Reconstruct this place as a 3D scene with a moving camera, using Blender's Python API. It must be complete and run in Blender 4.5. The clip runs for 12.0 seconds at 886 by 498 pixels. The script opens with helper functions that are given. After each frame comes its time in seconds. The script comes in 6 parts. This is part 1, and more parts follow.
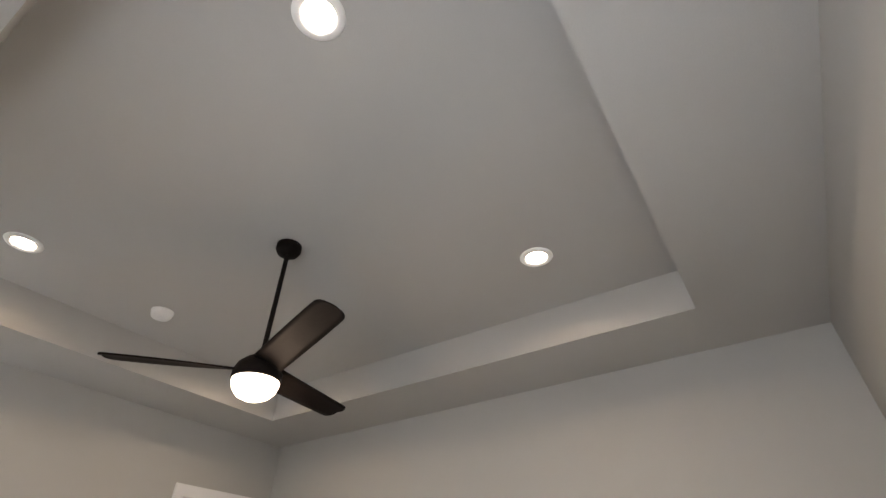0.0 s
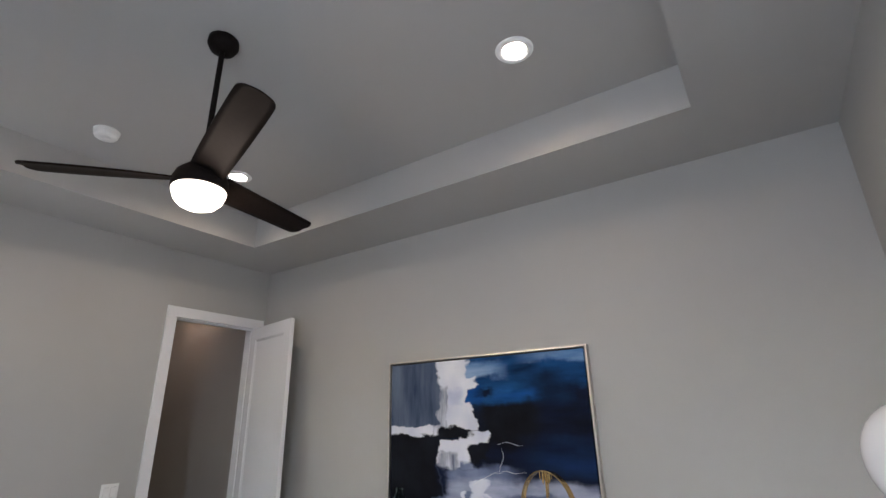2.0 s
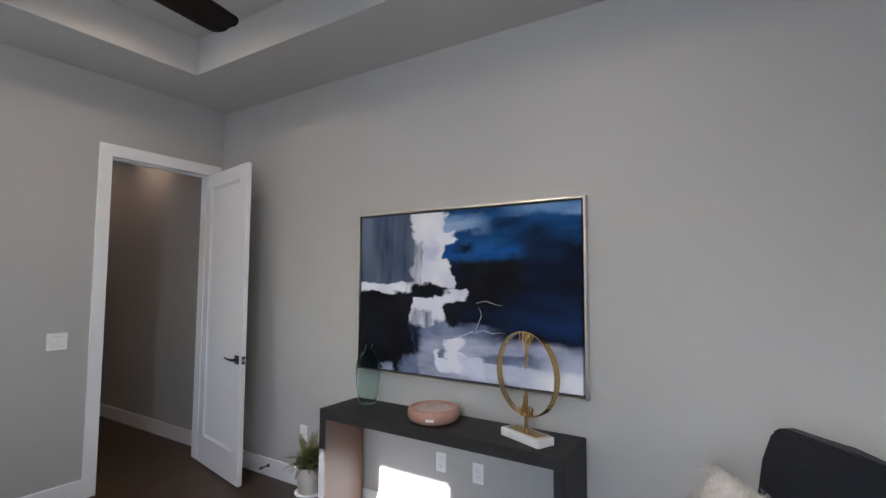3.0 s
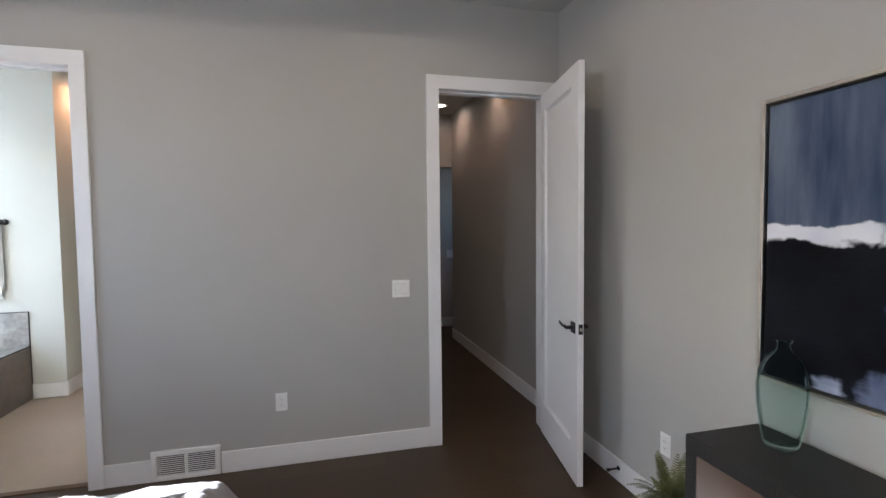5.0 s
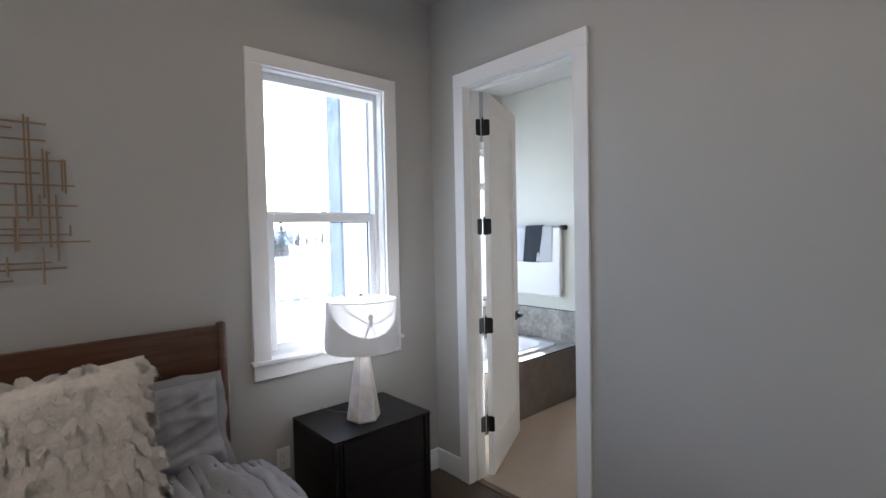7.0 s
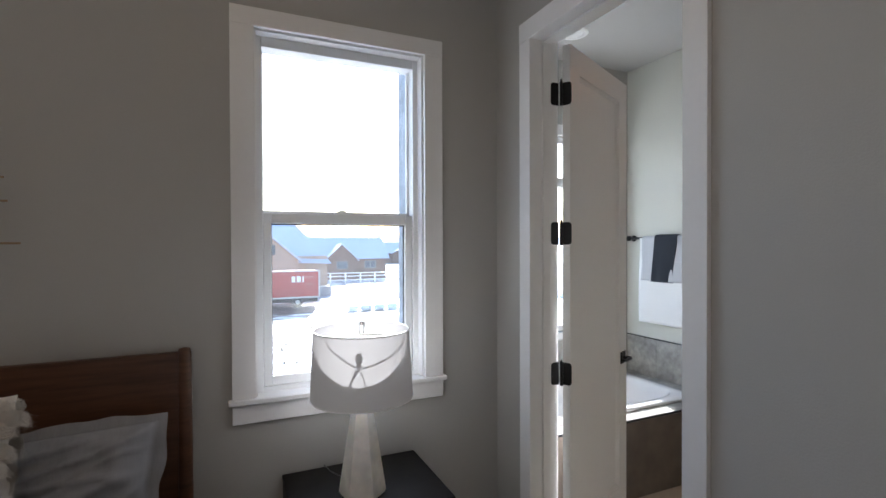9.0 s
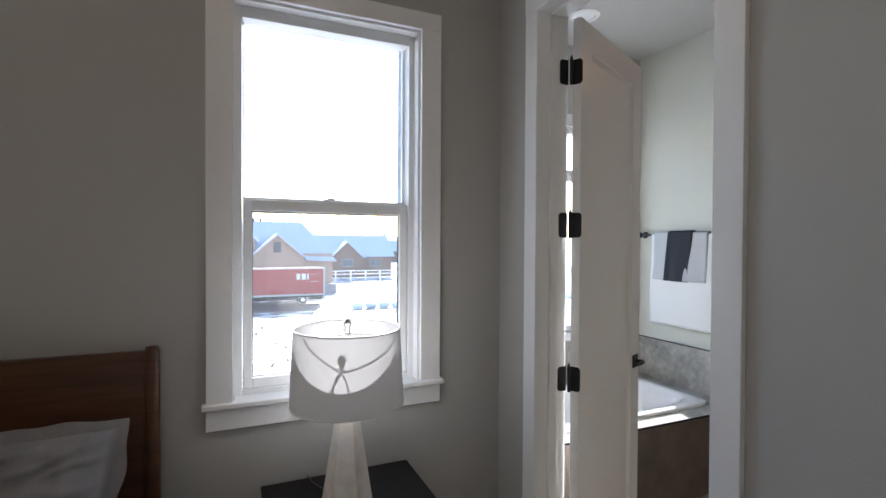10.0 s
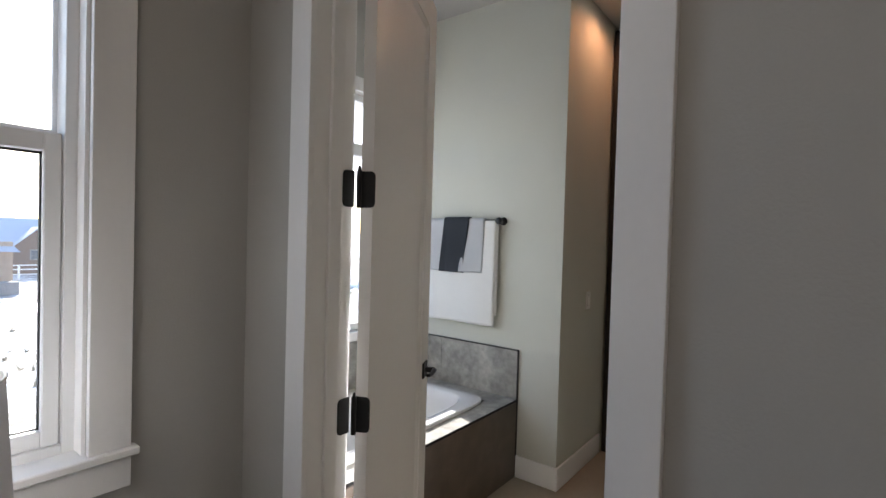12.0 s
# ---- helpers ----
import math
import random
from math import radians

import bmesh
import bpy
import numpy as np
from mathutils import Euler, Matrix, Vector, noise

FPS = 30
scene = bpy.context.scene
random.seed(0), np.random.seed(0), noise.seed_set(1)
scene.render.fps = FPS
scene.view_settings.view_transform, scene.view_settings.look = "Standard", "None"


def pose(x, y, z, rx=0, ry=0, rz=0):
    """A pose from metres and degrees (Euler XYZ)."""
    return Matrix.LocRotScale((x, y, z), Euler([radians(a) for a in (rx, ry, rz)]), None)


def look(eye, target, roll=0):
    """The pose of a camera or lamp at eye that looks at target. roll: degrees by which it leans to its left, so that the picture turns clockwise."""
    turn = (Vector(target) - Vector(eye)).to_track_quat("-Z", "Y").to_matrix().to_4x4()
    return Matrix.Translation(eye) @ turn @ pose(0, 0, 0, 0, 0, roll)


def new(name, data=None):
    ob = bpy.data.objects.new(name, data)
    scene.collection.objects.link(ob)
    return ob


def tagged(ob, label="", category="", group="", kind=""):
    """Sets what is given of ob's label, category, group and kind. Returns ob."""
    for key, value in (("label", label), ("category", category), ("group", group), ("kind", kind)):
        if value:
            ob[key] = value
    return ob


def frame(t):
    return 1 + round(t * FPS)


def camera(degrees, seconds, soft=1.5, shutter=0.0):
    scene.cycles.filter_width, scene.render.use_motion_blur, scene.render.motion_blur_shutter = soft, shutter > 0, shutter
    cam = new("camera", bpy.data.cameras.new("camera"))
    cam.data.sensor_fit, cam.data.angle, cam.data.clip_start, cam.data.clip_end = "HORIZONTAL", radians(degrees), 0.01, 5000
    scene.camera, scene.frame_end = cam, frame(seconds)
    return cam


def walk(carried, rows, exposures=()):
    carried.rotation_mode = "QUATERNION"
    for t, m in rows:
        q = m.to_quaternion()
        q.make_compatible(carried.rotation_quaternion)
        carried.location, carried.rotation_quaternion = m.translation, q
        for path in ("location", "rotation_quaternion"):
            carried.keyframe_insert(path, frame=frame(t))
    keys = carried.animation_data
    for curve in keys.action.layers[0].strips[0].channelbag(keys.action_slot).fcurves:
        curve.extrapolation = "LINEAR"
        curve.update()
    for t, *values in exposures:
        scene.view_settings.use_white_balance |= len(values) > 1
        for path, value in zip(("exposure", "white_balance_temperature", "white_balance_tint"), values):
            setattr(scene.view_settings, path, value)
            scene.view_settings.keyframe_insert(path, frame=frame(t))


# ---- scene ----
cam = camera(85.4, 12.0)
PATH = [
    (0, (0.723, -4.218, 1.622), (2.043, -3.35, 2.848), 0.0),
    (0.5, (0.712, -4.208, 1.609), (2.023, -3.317, 2.829), -0.6),
    (1, (0.728, -4.23, 1.594), (2.082, -3.273, 2.712), -0.9),
    (1.5, (0.852, -4.233, 1.577), (2.288, -3.218, 2.529), -1.1),
    (2, (1.064, -4.197, 1.564), (2.637, -3.158, 2.23), -1.2),
    (2.5, (1.281, -4.111, 1.528), (2.961, -3.066, 1.821), -0.6),
    (2.7, (1.383, -4.06, 1.531), (3.082, -3.022, 1.724), -0.3),
    (4.3, (2.193, -3.497, 1.524), (3.562, -2.044, 1.42), 0.3),
    (4.5, (2.239, -3.414, 1.535), (3.419, -1.803, 1.431), 0.1),
    (5, (2.397, -3.178, 1.529), (2.902, -1.246, 1.428), -0.6),
    (5.5, (2.467, -2.939, 1.526), (2.236, -0.956, 1.404), -1.3),
    (6, (2.458, -2.647, 1.527), (1.592, -0.848, 1.407), -1.4),
    (6.5, (2.432, -2.358, 1.549), (1.191, -0.792, 1.453), -1.3),
    (7, (2.395, -2.068, 1.563), (0.906, -0.734, 1.496), -1.2),
    (7.2, (2.373, -1.945, 1.552), (0.805, -0.705, 1.494), -1.1),
    (8.8, (2.075, -1.26, 1.55), (0.288, -0.363, 1.521), -0.3),
    (9, (2.054, -1.214, 1.552), (0.229, -0.395, 1.531), -0.2),
    (9.5, (2.001, -1.166, 1.562), (0.139, -0.435, 1.539), -0.0),
    (10, (1.903, -1.109, 1.523), (0.07, -0.312, 1.497), 0.3),
    (10.5, (1.837, -0.959, 1.522), (0.044, -0.074, 1.494), 0.4),
    (11, (1.686, -0.913, 1.518), (0.023, 0.197, 1.484), 1.0),
    (11.5, (1.519, -0.863, 1.504), (0.056, 0.501, 1.463), 1.3),
    (12, (1.319, -0.760, 1.465), (0.093, 0.819, 1.426), 1.6),
]
EXPOSURES = [(0, 3.26, 6500, 12), (1.0, 3.1, 6200, 12), (1.5, 3.12, 6000, 12), (2.5, 3.13, 5550, 12), (4.5, 3.37, 5550, 12), (5.5, 3.05, 5850, 12), (6.5, 2.74, 5550, 12), (7.2, 2.64, 5550, 12), (8.8, 2.12, 5800, 12), (10.2, 2.03, 5850, 12), (11.2, 1.5, 5750, 12), (11.5, 1.5, 5800, 12), (12, 1.84, 6200, 13)]
walk(cam, [(t, look(eye, target, roll)) for t, eye, target, roll in PATH], EXPOSURES)

# sunlight, sky and exposure
SUN_TRAVEL = Vector((0.953 * 0.906, -0.303 * 0.906, -0.423))
world = bpy.data.worlds.new("sky")
scene.world = world
world.use_nodes = True
sky = world.node_tree.nodes.new("ShaderNodeTexSky")
sky.sky_type, sky.sun_disc = "NISHITA", False
sky.sun_elevation, sky.sun_rotation = radians(25), math.atan2(-0.953, 0.303)
world.node_tree.nodes["Background"].inputs[1].default_value = 0.12
world.node_tree.links.new(sky.outputs[0], world.node_tree.nodes["Background"].inputs[0])
sun_data = bpy.data.lights.new("sun", "SUN")
sun_data.energy, sun_data.angle, sun_data.color = 4.8, radians(0.5), (1.0, 0.95, 0.87)
sun = new("sun", sun_data)
sun.rotation_mode = "QUATERNION"
sun.rotation_quaternion = SUN_TRAVEL.to_track_quat("-Z", "Y")
sun.location = (-20, 8, 12)



def window_fill(name, centre, wide, high, power, dip=0):
    """Added lamp boosting a window's daylight, shining inwards along +x, dipped by some degrees."""
    a = bpy.data.lights.new(name, "AREA")
    a.shape, a.size, a.size_y, a.energy, a.color = "RECTANGLE", high, wide, power, (0.88, 0.93, 1.0)
    ob = new(name, a)
    ob.location, ob.rotation_euler = centre, (0, radians(-90 + dip), 0)


# fill lamps on top of the sky; the bed one sits in an unseen window
window_fill("window_fill_bath", (-1.05, 0.67, 1.74), 0.72, 1.15, 1.0)
window_fill("window_fill_bed", (-0.03, -3.917, 1.67), 0.70, 1.42, 3.0, 12)

# ---- materials ----


def material(name, colour, rough=0.6, metal=0.0, grain=0.0, scale=40.0, blotch=0.0, blotch_scale=2.0, bump=0.0, spec=0.5, stretch=None):
    """Principled surface with fine grain, broad blotches and relief, in object metres."""
    m = bpy.data.materials.new(name)
    m.use_nodes = True
    nt = m.node_tree
    b = nt.nodes["Principled BSDF"]
    b.inputs["Roughness"].default_value, b.inputs["Metallic"].default_value = rough, metal
    b.inputs["Specular IOR Level"].default_value = spec
    b.inputs["Base Color"].default_value = (*colour, 1)
    co = nt.nodes.new("ShaderNodeTexCoord").outputs["Object"]
    if stretch:
        mp = nt.nodes.new("ShaderNodeMapping")
        mp.inputs["Scale"].default_value = stretch
        nt.links.new(co, mp.inputs[0])
        co = mp.outputs[0]
    fine = nt.nodes.new("ShaderNodeTexNoise")
    fine.inputs["Scale"].default_value, fine.inputs["Detail"].default_value = scale, 6
    nt.links.new(co, fine.inputs["Vector"])
    if grain or blotch:
        broad = nt.nodes.new("ShaderNodeTexNoise")
        broad.inputs["Scale"].default_value, broad.inputs["Detail"].default_value = blotch_scale, 3
        nt.links.new(co, broad.inputs["Vector"])
        last = None
        for tex, amount in ((fine, grain), (broad, blotch)):
            if not amount:
                continue
            r = nt.nodes.new("ShaderNodeMapRange")
            r.inputs["From Min"].default_value, r.inputs["From Max"].default_value = 0.25, 0.75
            r.inputs["To Min"].default_value, r.inputs["To Max"].default_value = 1 - amount, 1 + amount
            nt.links.new(tex.outputs["Fac"], r.inputs["Value"])
            if last is None:
                last = r.outputs[0]
            else:
                mu = nt.nodes.new("ShaderNodeMath")
                mu.operation = "MULTIPLY"
                nt.links.new(last, mu.inputs[0]), nt.links.new(r.outputs[0], mu.inputs[1])
                last = mu.outputs[0]
        v = nt.nodes.new("ShaderNodeVectorMath")
        v.operation = "SCALE"
        v.inputs[0].default_value = colour
        nt.links.new(last, v.inputs["Scale"])
        nt.links.new(v.outputs[0], b.inputs["Base Color"])
        rr = nt.nodes.new("ShaderNodeMapRange")
        rr.inputs["To Min"].default_value, rr.inputs["To Max"].default_value = max(0.02, rough - 0.08), min(1, rough + 0.08)
        nt.links.new(broad.outputs["Fac"], rr.inputs["Value"]), nt.links.new(rr.outputs[0], b.inputs["Roughness"])
    if bump:
        bp = nt.nodes.new("ShaderNodeBump")
        bp.inputs["Strength"].default_value, bp.inputs["Distance"].default_value = bump, 0.01
        nt.links.new(fine.outputs["Fac"], bp.inputs["Height"]), nt.links.new(bp.outputs[0], b.inputs["Normal"])
    return m


def emitter(name, colour, strength):
    m = bpy.data.materials.new(name)
    m.use_nodes = True
    b = m.node_tree.nodes["Principled BSDF"]
    b.inputs["Base Color"].default_value = (0.8, 0.8, 0.8, 1)
    b.inputs["Emission Color"].default_value, b.inputs["Emission Strength"].default_value = (*colour, 1), strength
    return m


PAINT = material("greige wall paint", (0.465, 0.46, 0.44), 0.75, grain=0.015, scale=180, blotch=0.025, blotch_scale=1.3, bump=0.10, spec=0.3)
CEIL = material("ceiling paint", (0.475, 0.468, 0.45), 0.85, grain=0.015, scale=160, blotch=0.02, blotch_scale=1.1, bump=0.12, spec=0.2)
TRIM = material("white trim paint", (0.86, 0.86, 0.86), 0.38, grain=0.01, scale=60, blotch=0.015, bump=0.02)
VINYL = material("white window vinyl", (0.85, 0.86, 0.87), 0.32, blotch=0.02)
PLASTIC = material("white plastic", (0.87, 0.87, 0.85), 0.35, blotch=0.01)
GAPSHADE = material("grey gap shade", (0.30, 0.30, 0.29), 0.6)
SLOT = material("dark slot", (0.02, 0.02, 0.02), 0.6)
BLACK = material("matt black metal", (0.013, 0.013, 0.014), 0.42, metal=0.3, blotch=0.1, scale=90, bump=0.03)
STEEL = material("brushed nickel", (0.62, 0.58, 0.53), 0.32, metal=1.0, grain=0.06, scale=200, blotch=0.05)
BRASS = material("antique brass", (0.62, 0.44, 0.20), 0.25, metal=1.0, grain=0.08, scale=60, blotch=0.12, blotch_scale=9)
CHROME = material("polished chrome", (0.8, 0.8, 0.8), 0.08, metal=1.0)

# ---- building helpers ----


def bm_box(bm, x0, x1, y0, y1, z0, z1, bevel=0.0, segments=1):
    r = bmesh.ops.create_cube(bm, size=1.0, matrix=Matrix.LocRotScale(((x0 + x1) / 2, (y0 + y1) / 2, (z0 + z1) / 2), None, (abs(x1 - x0), abs(y1 - y0), abs(z1 - z0))))
    if bevel:
        es = list({e for v in r["verts"] for e in v.link_edges})
        bmesh.ops.bevel(bm, geom=es, offset=bevel, segments=segments, affect="EDGES", profile=0.6)
    return bm


def box(x0, x1, y0, y1, z0, z1, bevel=0.0, segments=1):
    return bm_box(bmesh.new(), x0, x1, y0, y1, z0, z1, bevel, segments)


def bm_lathe(bm, profile, centre, steps=32, axis=None):
    """Turns a profile of (radius, height) about a vertical line at centre."""
    rings = []
    for r, h in profile:
        if r < 1e-5:
            rings.append([bm.verts.new((0, 0, h))])
        else:
            rings.append([bm.verts.new((r * math.cos(2 * math.pi * i / steps), r * math.sin(2 * math.pi * i / steps), h)) for i in range(steps)])
    for a, b in zip(rings, rings[1:]):
        for i in range(steps):
            j = (i + 1) % steps
            q = [a[i % len(a)], a[j % len(a)], b[j % len(b)], b[i % len(b)]]
            q = list(dict.fromkeys(q))
            if len(q) > 2:
                bm.faces.new(q)
    m = (Matrix.Translation(centre) @ axis) if axis else Matrix.Translation(centre)
    bmesh.ops.transform(bm, matrix=m, verts=[v for ring in rings for v in ring])
    return bm


def lathe(profile, centre, steps=32, axis=None):
    return bm_lathe(bmesh.new(), profile, centre, steps, axis)


def bm_tube(bm, points, radius, sides=8, closed=False):
    """A round bar along points."""
    pts = [Vector(p) for p in points]
    n = len(pts)
    rings = []
    for i, p in enumerate(pts):
        if closed:
            d = pts[(i + 1) % n] - pts[i - 1]
        else:
            d = pts[min(i + 1, n - 1)] - pts[max(i - 1, 0)]
        q = d.to_track_quat("Z", "Y").to_matrix()
        r = radius(i / max(1, n - 1)) if callable(radius) else radius
        rings.append([bm.verts.new(p + q @ Vector((r * math.cos(2 * math.pi * k / sides), r * math.sin(2 * math.pi * k / sides), 0))) for k in range(sides)])
    for a, b in (list(zip(rings, rings[1:])) + ([(rings[-1], rings[0])] if closed else [])):
        for k in range(sides):
            bm.faces.new((a[k], a[(k + 1) % sides], b[(k + 1) % sides], b[k]))
    if not closed:
        bm.faces.new(rings[0][::-1]), bm.faces.new(rings[-1])
    return bm


def tube(points, radius, sides=8, closed=False):
    return bm_tube(bmesh.new(), points, radius, sides, closed)


def bm_prism(bm, outline, lift):
    """A solid from a flat outline of points, pushed along the vector lift."""
    a = [bm.verts.new(p) for p in outline]
    b = [bm.verts.new(Vector(p) + Vector(lift)) for p in outline]
    bm.faces.new(a[::-1]), bm.faces.new(b)
    for i in range(len(a)):
        j = (i + 1) % len(a)
        bm.faces.new((a[i], a[j], b[j], b[i]))
    return bm


def mesh_from(name, bm, mat, smooth=False, turn=None):
    if turn:
        bmesh.ops.transform(bm, matrix=turn, verts=bm.verts)
    bmesh.ops.recalc_face_normals(bm, faces=bm.faces)
    me = bpy.data.meshes.new(name)
    bm.to_mesh(me)
    bm.free()
    me.materials.append(mat)
    if smooth:
        for p in me.polygons:
            p.use_smooth = True
    return me


def part(name, bm, mat, parent=None, label="", smooth=False, turn=None):
    """Links a bmesh as one mesh object under a thing or a part; the bmesh is in world metres."""
    ob = new(name, mesh_from(name, bm, mat, smooth, turn))
    if parent:
        ob.parent = parent
        ob.matrix_parent_inverse = Matrix.Translation(-parent.location)
    return tagged(ob, label)


def thing(name, base, label, category, group=""):
    ob = new(name)
    ob.location, ob.empty_display_size = base, 0.1
    return tagged(ob, label, category, group)


def structure(name, bm, mat, label="", category="", turn=None):
    return tagged(part(name, bm, mat, turn=turn), label, category, kind="structure")

# ---- the bedroom's shell ----


W, D, H, T = 4.10, -4.76, 3.03, 3.30      # far wall, back wall, ceiling border, tray
HALL_X0, HALL_X1, HALL_Y = 3.0, 4.15, 3.02
BX, BY = -1.03, 1.89                      # bathroom: outer wall, towel wall


def wall_boxes(name, boxes, mat, label, category="wall"):
    bm = bmesh.new()
    for b in boxes:
        bm_box(bm, *b)
    return structure(name, bm, mat, label, category)



GLASS = bpy.data.materials.new("window glass")
GLASS.use_nodes = True
_nt = GLASS.node_tree
_nt.nodes.remove(_nt.nodes["Principled BSDF"])
_mix, _tr, _gl = (_nt.nodes.new("ShaderNode" + n) for n in ("MixShader", "BsdfTransparent", "BsdfGlossy"))
_mix.inputs[0].default_value = 0.05
_gl.inputs["Roughness"].default_value = 0.0
_tr.inputs["Color"].default_value = (0.97, 0.985, 0.98, 1)
_nt.links.new(_tr.outputs[0], _mix.inputs[1]), _nt.links.new(_gl.outputs[0], _mix.inputs[2])
# faint translucent veil put into the glass in place of haze outdoors
_haze_mix, _haze = _nt.nodes.new("ShaderNodeMixShader"), _nt.nodes.new("ShaderNodeBsdfTranslucent")
_haze.inputs["Color"].default_value = (0.86, 0.89, 0.95, 1)
_haze_noise = _nt.nodes.new("ShaderNodeTexNoise")
_haze_noise.inputs["Scale"].default_value, _haze_noise.inputs["Detail"].default_value = 3.0, 6
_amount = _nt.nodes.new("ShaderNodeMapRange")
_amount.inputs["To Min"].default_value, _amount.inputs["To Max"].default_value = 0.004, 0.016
_nt.links.new(_nt.nodes.new("ShaderNodeTexCoord").outputs["Object"], _haze_noise.inputs["Vector"])
_nt.links.new(_haze_noise.outputs["Fac"], _amount.inputs["Value"]), _nt.links.new(_amount.outputs[0], _haze_mix.inputs[0])
_nt.links.new(_mix.outputs[0], _haze_mix.inputs[1]), _nt.links.new(_haze.outputs[0], _haze_mix.inputs[2])
_nt.links.new(_haze_mix.outputs[0], _nt.nodes["Material Output"].inputs[0])


def floor_material():
    """Dark brown boards that run along the room, with faint joints and grain."""
    m = material("dark brown floor boards", (0.055, 0.034, 0.021), 0.42, bump=0.0, spec=0.4)
    nt = m.node_tree
    b = nt.nodes["Principled BSDF"]
    co = nt.nodes.new("ShaderNodeTexCoord").outputs["Object"]
    br = nt.nodes.new("ShaderNodeTexBrick")
    br.inputs["Color1"].default_value, br.inputs["Color2"].default_value = (0.064, 0.041, 0.023, 1), (0.052, 0.033, 0.019, 1)
    br.inputs["Mortar"].default_value = (0.03, 0.018, 0.012, 1)
    br.inputs["Scale"].default_value, br.inputs["Mortar Size"].default_value = 1.0, 0.0012
    br.inputs["Brick Width"].default_value, br.inputs["Row Height"].default_value = 1.4, 0.18
    nt.links.new(co, br.inputs["Vector"])
    mp = nt.nodes.new("ShaderNodeMapping")
    mp.inputs["Scale"].default_value = (1.2, 22, 1)
    n = nt.nodes.new("ShaderNodeTexNoise")
    n.inputs["Scale"].default_value, n.inputs["Detail"].default_value = 3.0, 8
    nt.links.new(co, mp.inputs[0]), nt.links.new(mp.outputs[0], n.inputs["Vector"])
    mx = nt.nodes.new("ShaderNodeMix")
    mx.data_type, mx.blend_type = "RGBA", "OVERLAY"
    mx.inputs["Factor"].default_value = 0.45
    nt.links.new(br.outputs["Color"], mx.inputs[6]), nt.links.new(n.outputs["Fac"], mx.inputs[7])
    nt.links.new(mx.outputs[2], b.inputs["Base Color"])
    r = nt.nodes.new("ShaderNodeMapRange")
    r.inputs["To Min"].default_value, r.inputs["To Max"].default_value = 0.34, 0.50
    nt.links.new(n.outputs["Fac"], r.inputs["Value"]), nt.links.new(r.outputs[0], b.inputs["Roughness"])
    bp = nt.nodes.new("ShaderNodeBump")
    bp.inputs["Strength"].default_value, bp.inputs["Distance"].default_value = 0.12, 0.004
    nt.links.new(n.outputs["Fac"], bp.inputs["Height"]), nt.links.new(bp.outputs[0], b.inputs["Normal"])
    return m


FLOOR = floor_material()
BATHFLOOR = material("beige bathroom floor", (0.42, 0.36, 0.28), 0.5, grain=0.04, scale=30, blotch=0.05, blotch_scale=3, bump=0.03)

structure("floor", box(-0.16, 4.27, -4.9, 0.06, -0.25, 0), FLOOR, "dark brown wooden floor with a soft sheen", "floor")
structure("floor_hall", box(2.9, 5.4, 0.06, 4.1, -0.25, 0), FLOOR, "dark brown wooden hallway floor", "floor")
structure("floor_bath", box(-1.18, 2.9, 0.06, 3.6, -0.25, -0.002), BATHFLOOR, "plain beige bathroom floor", "floor")
structure("threshold", box(0.309, 1.071, 0.035, 0.085, -0.002, 0.008, 0.003), material("brown threshold wood", (0.12, 0.075, 0.04), 0.5, grain=0.2, scale=30), "narrow brown wooden threshold under the bathroom door", "threshold")

BATH_DOOR, HALL_DOOR, DOOR_H = (0.308, 1.072), (3.205, 3.99), 2.44
ROUGH = 0.02                                # jamb boards
bx0, bx1, hx0, hx1 = BATH_DOOR[0] - ROUGH, BATH_DOOR[1] + ROUGH, HALL_DOOR[0] - ROUGH, HALL_DOOR[1] + ROUGH
TOPZ = DOOR_H + ROUGH
wall_boxes("wall_doors", [(-0.16, bx0, 0, 0.125, 0, 3.6), (bx0, bx1, 0, 0.125, TOPZ, 3.6), (bx1, hx0, 0, 0.125, 0, 3.6),
                          (hx0, hx1, 0, 0.125, TOPZ, 3.6), (hx1, 4.27, 0, 0.125, 0, 3.6)], PAINT, "greige painted wall with two doorways")
WIN_Y = ((-1.114, -0.389), (-4.28, -3.555))  # both windows of the bed wall; the second is unseen
WIN_Z = (0.93, 2.415)
wall_boxes("wall_bed", [(-0.16, 0, WIN_Y[0][1], 0, 0, 3.6), (-0.16, 0, WIN_Y[0][0], WIN_Y[0][1], 0, WIN_Z[0]), (-0.16, 0, WIN_Y[0][0], WIN_Y[0][1], WIN_Z[1], 3.6),
                        (-0.16, 0, WIN_Y[1][1], WIN_Y[0][0], 0, 3.6), (-0.16, 0, WIN_Y[1][0], WIN_Y[1][1], 0, WIN_Z[0]), (-0.16, 0, WIN_Y[1][0], WIN_Y[1][1], WIN_Z[1], 3.6),
                        (-0.16, 0, -4.88, WIN_Y[1][0], 0, 3.6)], PAINT, "greige painted wall behind the bed with windows")
wall_boxes("wall_picture", [(W, 4.27, -4.88, 0, 0, 3.6)], PAINT, "greige painted wall with the large painting")
wall_boxes("wall_back", [(0, W, -4.88, D, 0, 3.6)], PAINT, "plain greige painted wall")
TX0, TX1, TY0, TY1 = 0.61, 3.487, -4.12, -0.59
wall_boxes("ceiling", [(0, TX0, D, 0, H, 3.45), (TX1, W, D, 0, H, 3.45), (TX0, TX1, D, TY0, H, 3.45), (TX0, TX1, TY1, 0, H, 3.45), (TX0, TX1, TY0, TY1, T, 3.45)],
           CEIL, "pale painted tray ceiling with a lowered border", "ceiling")
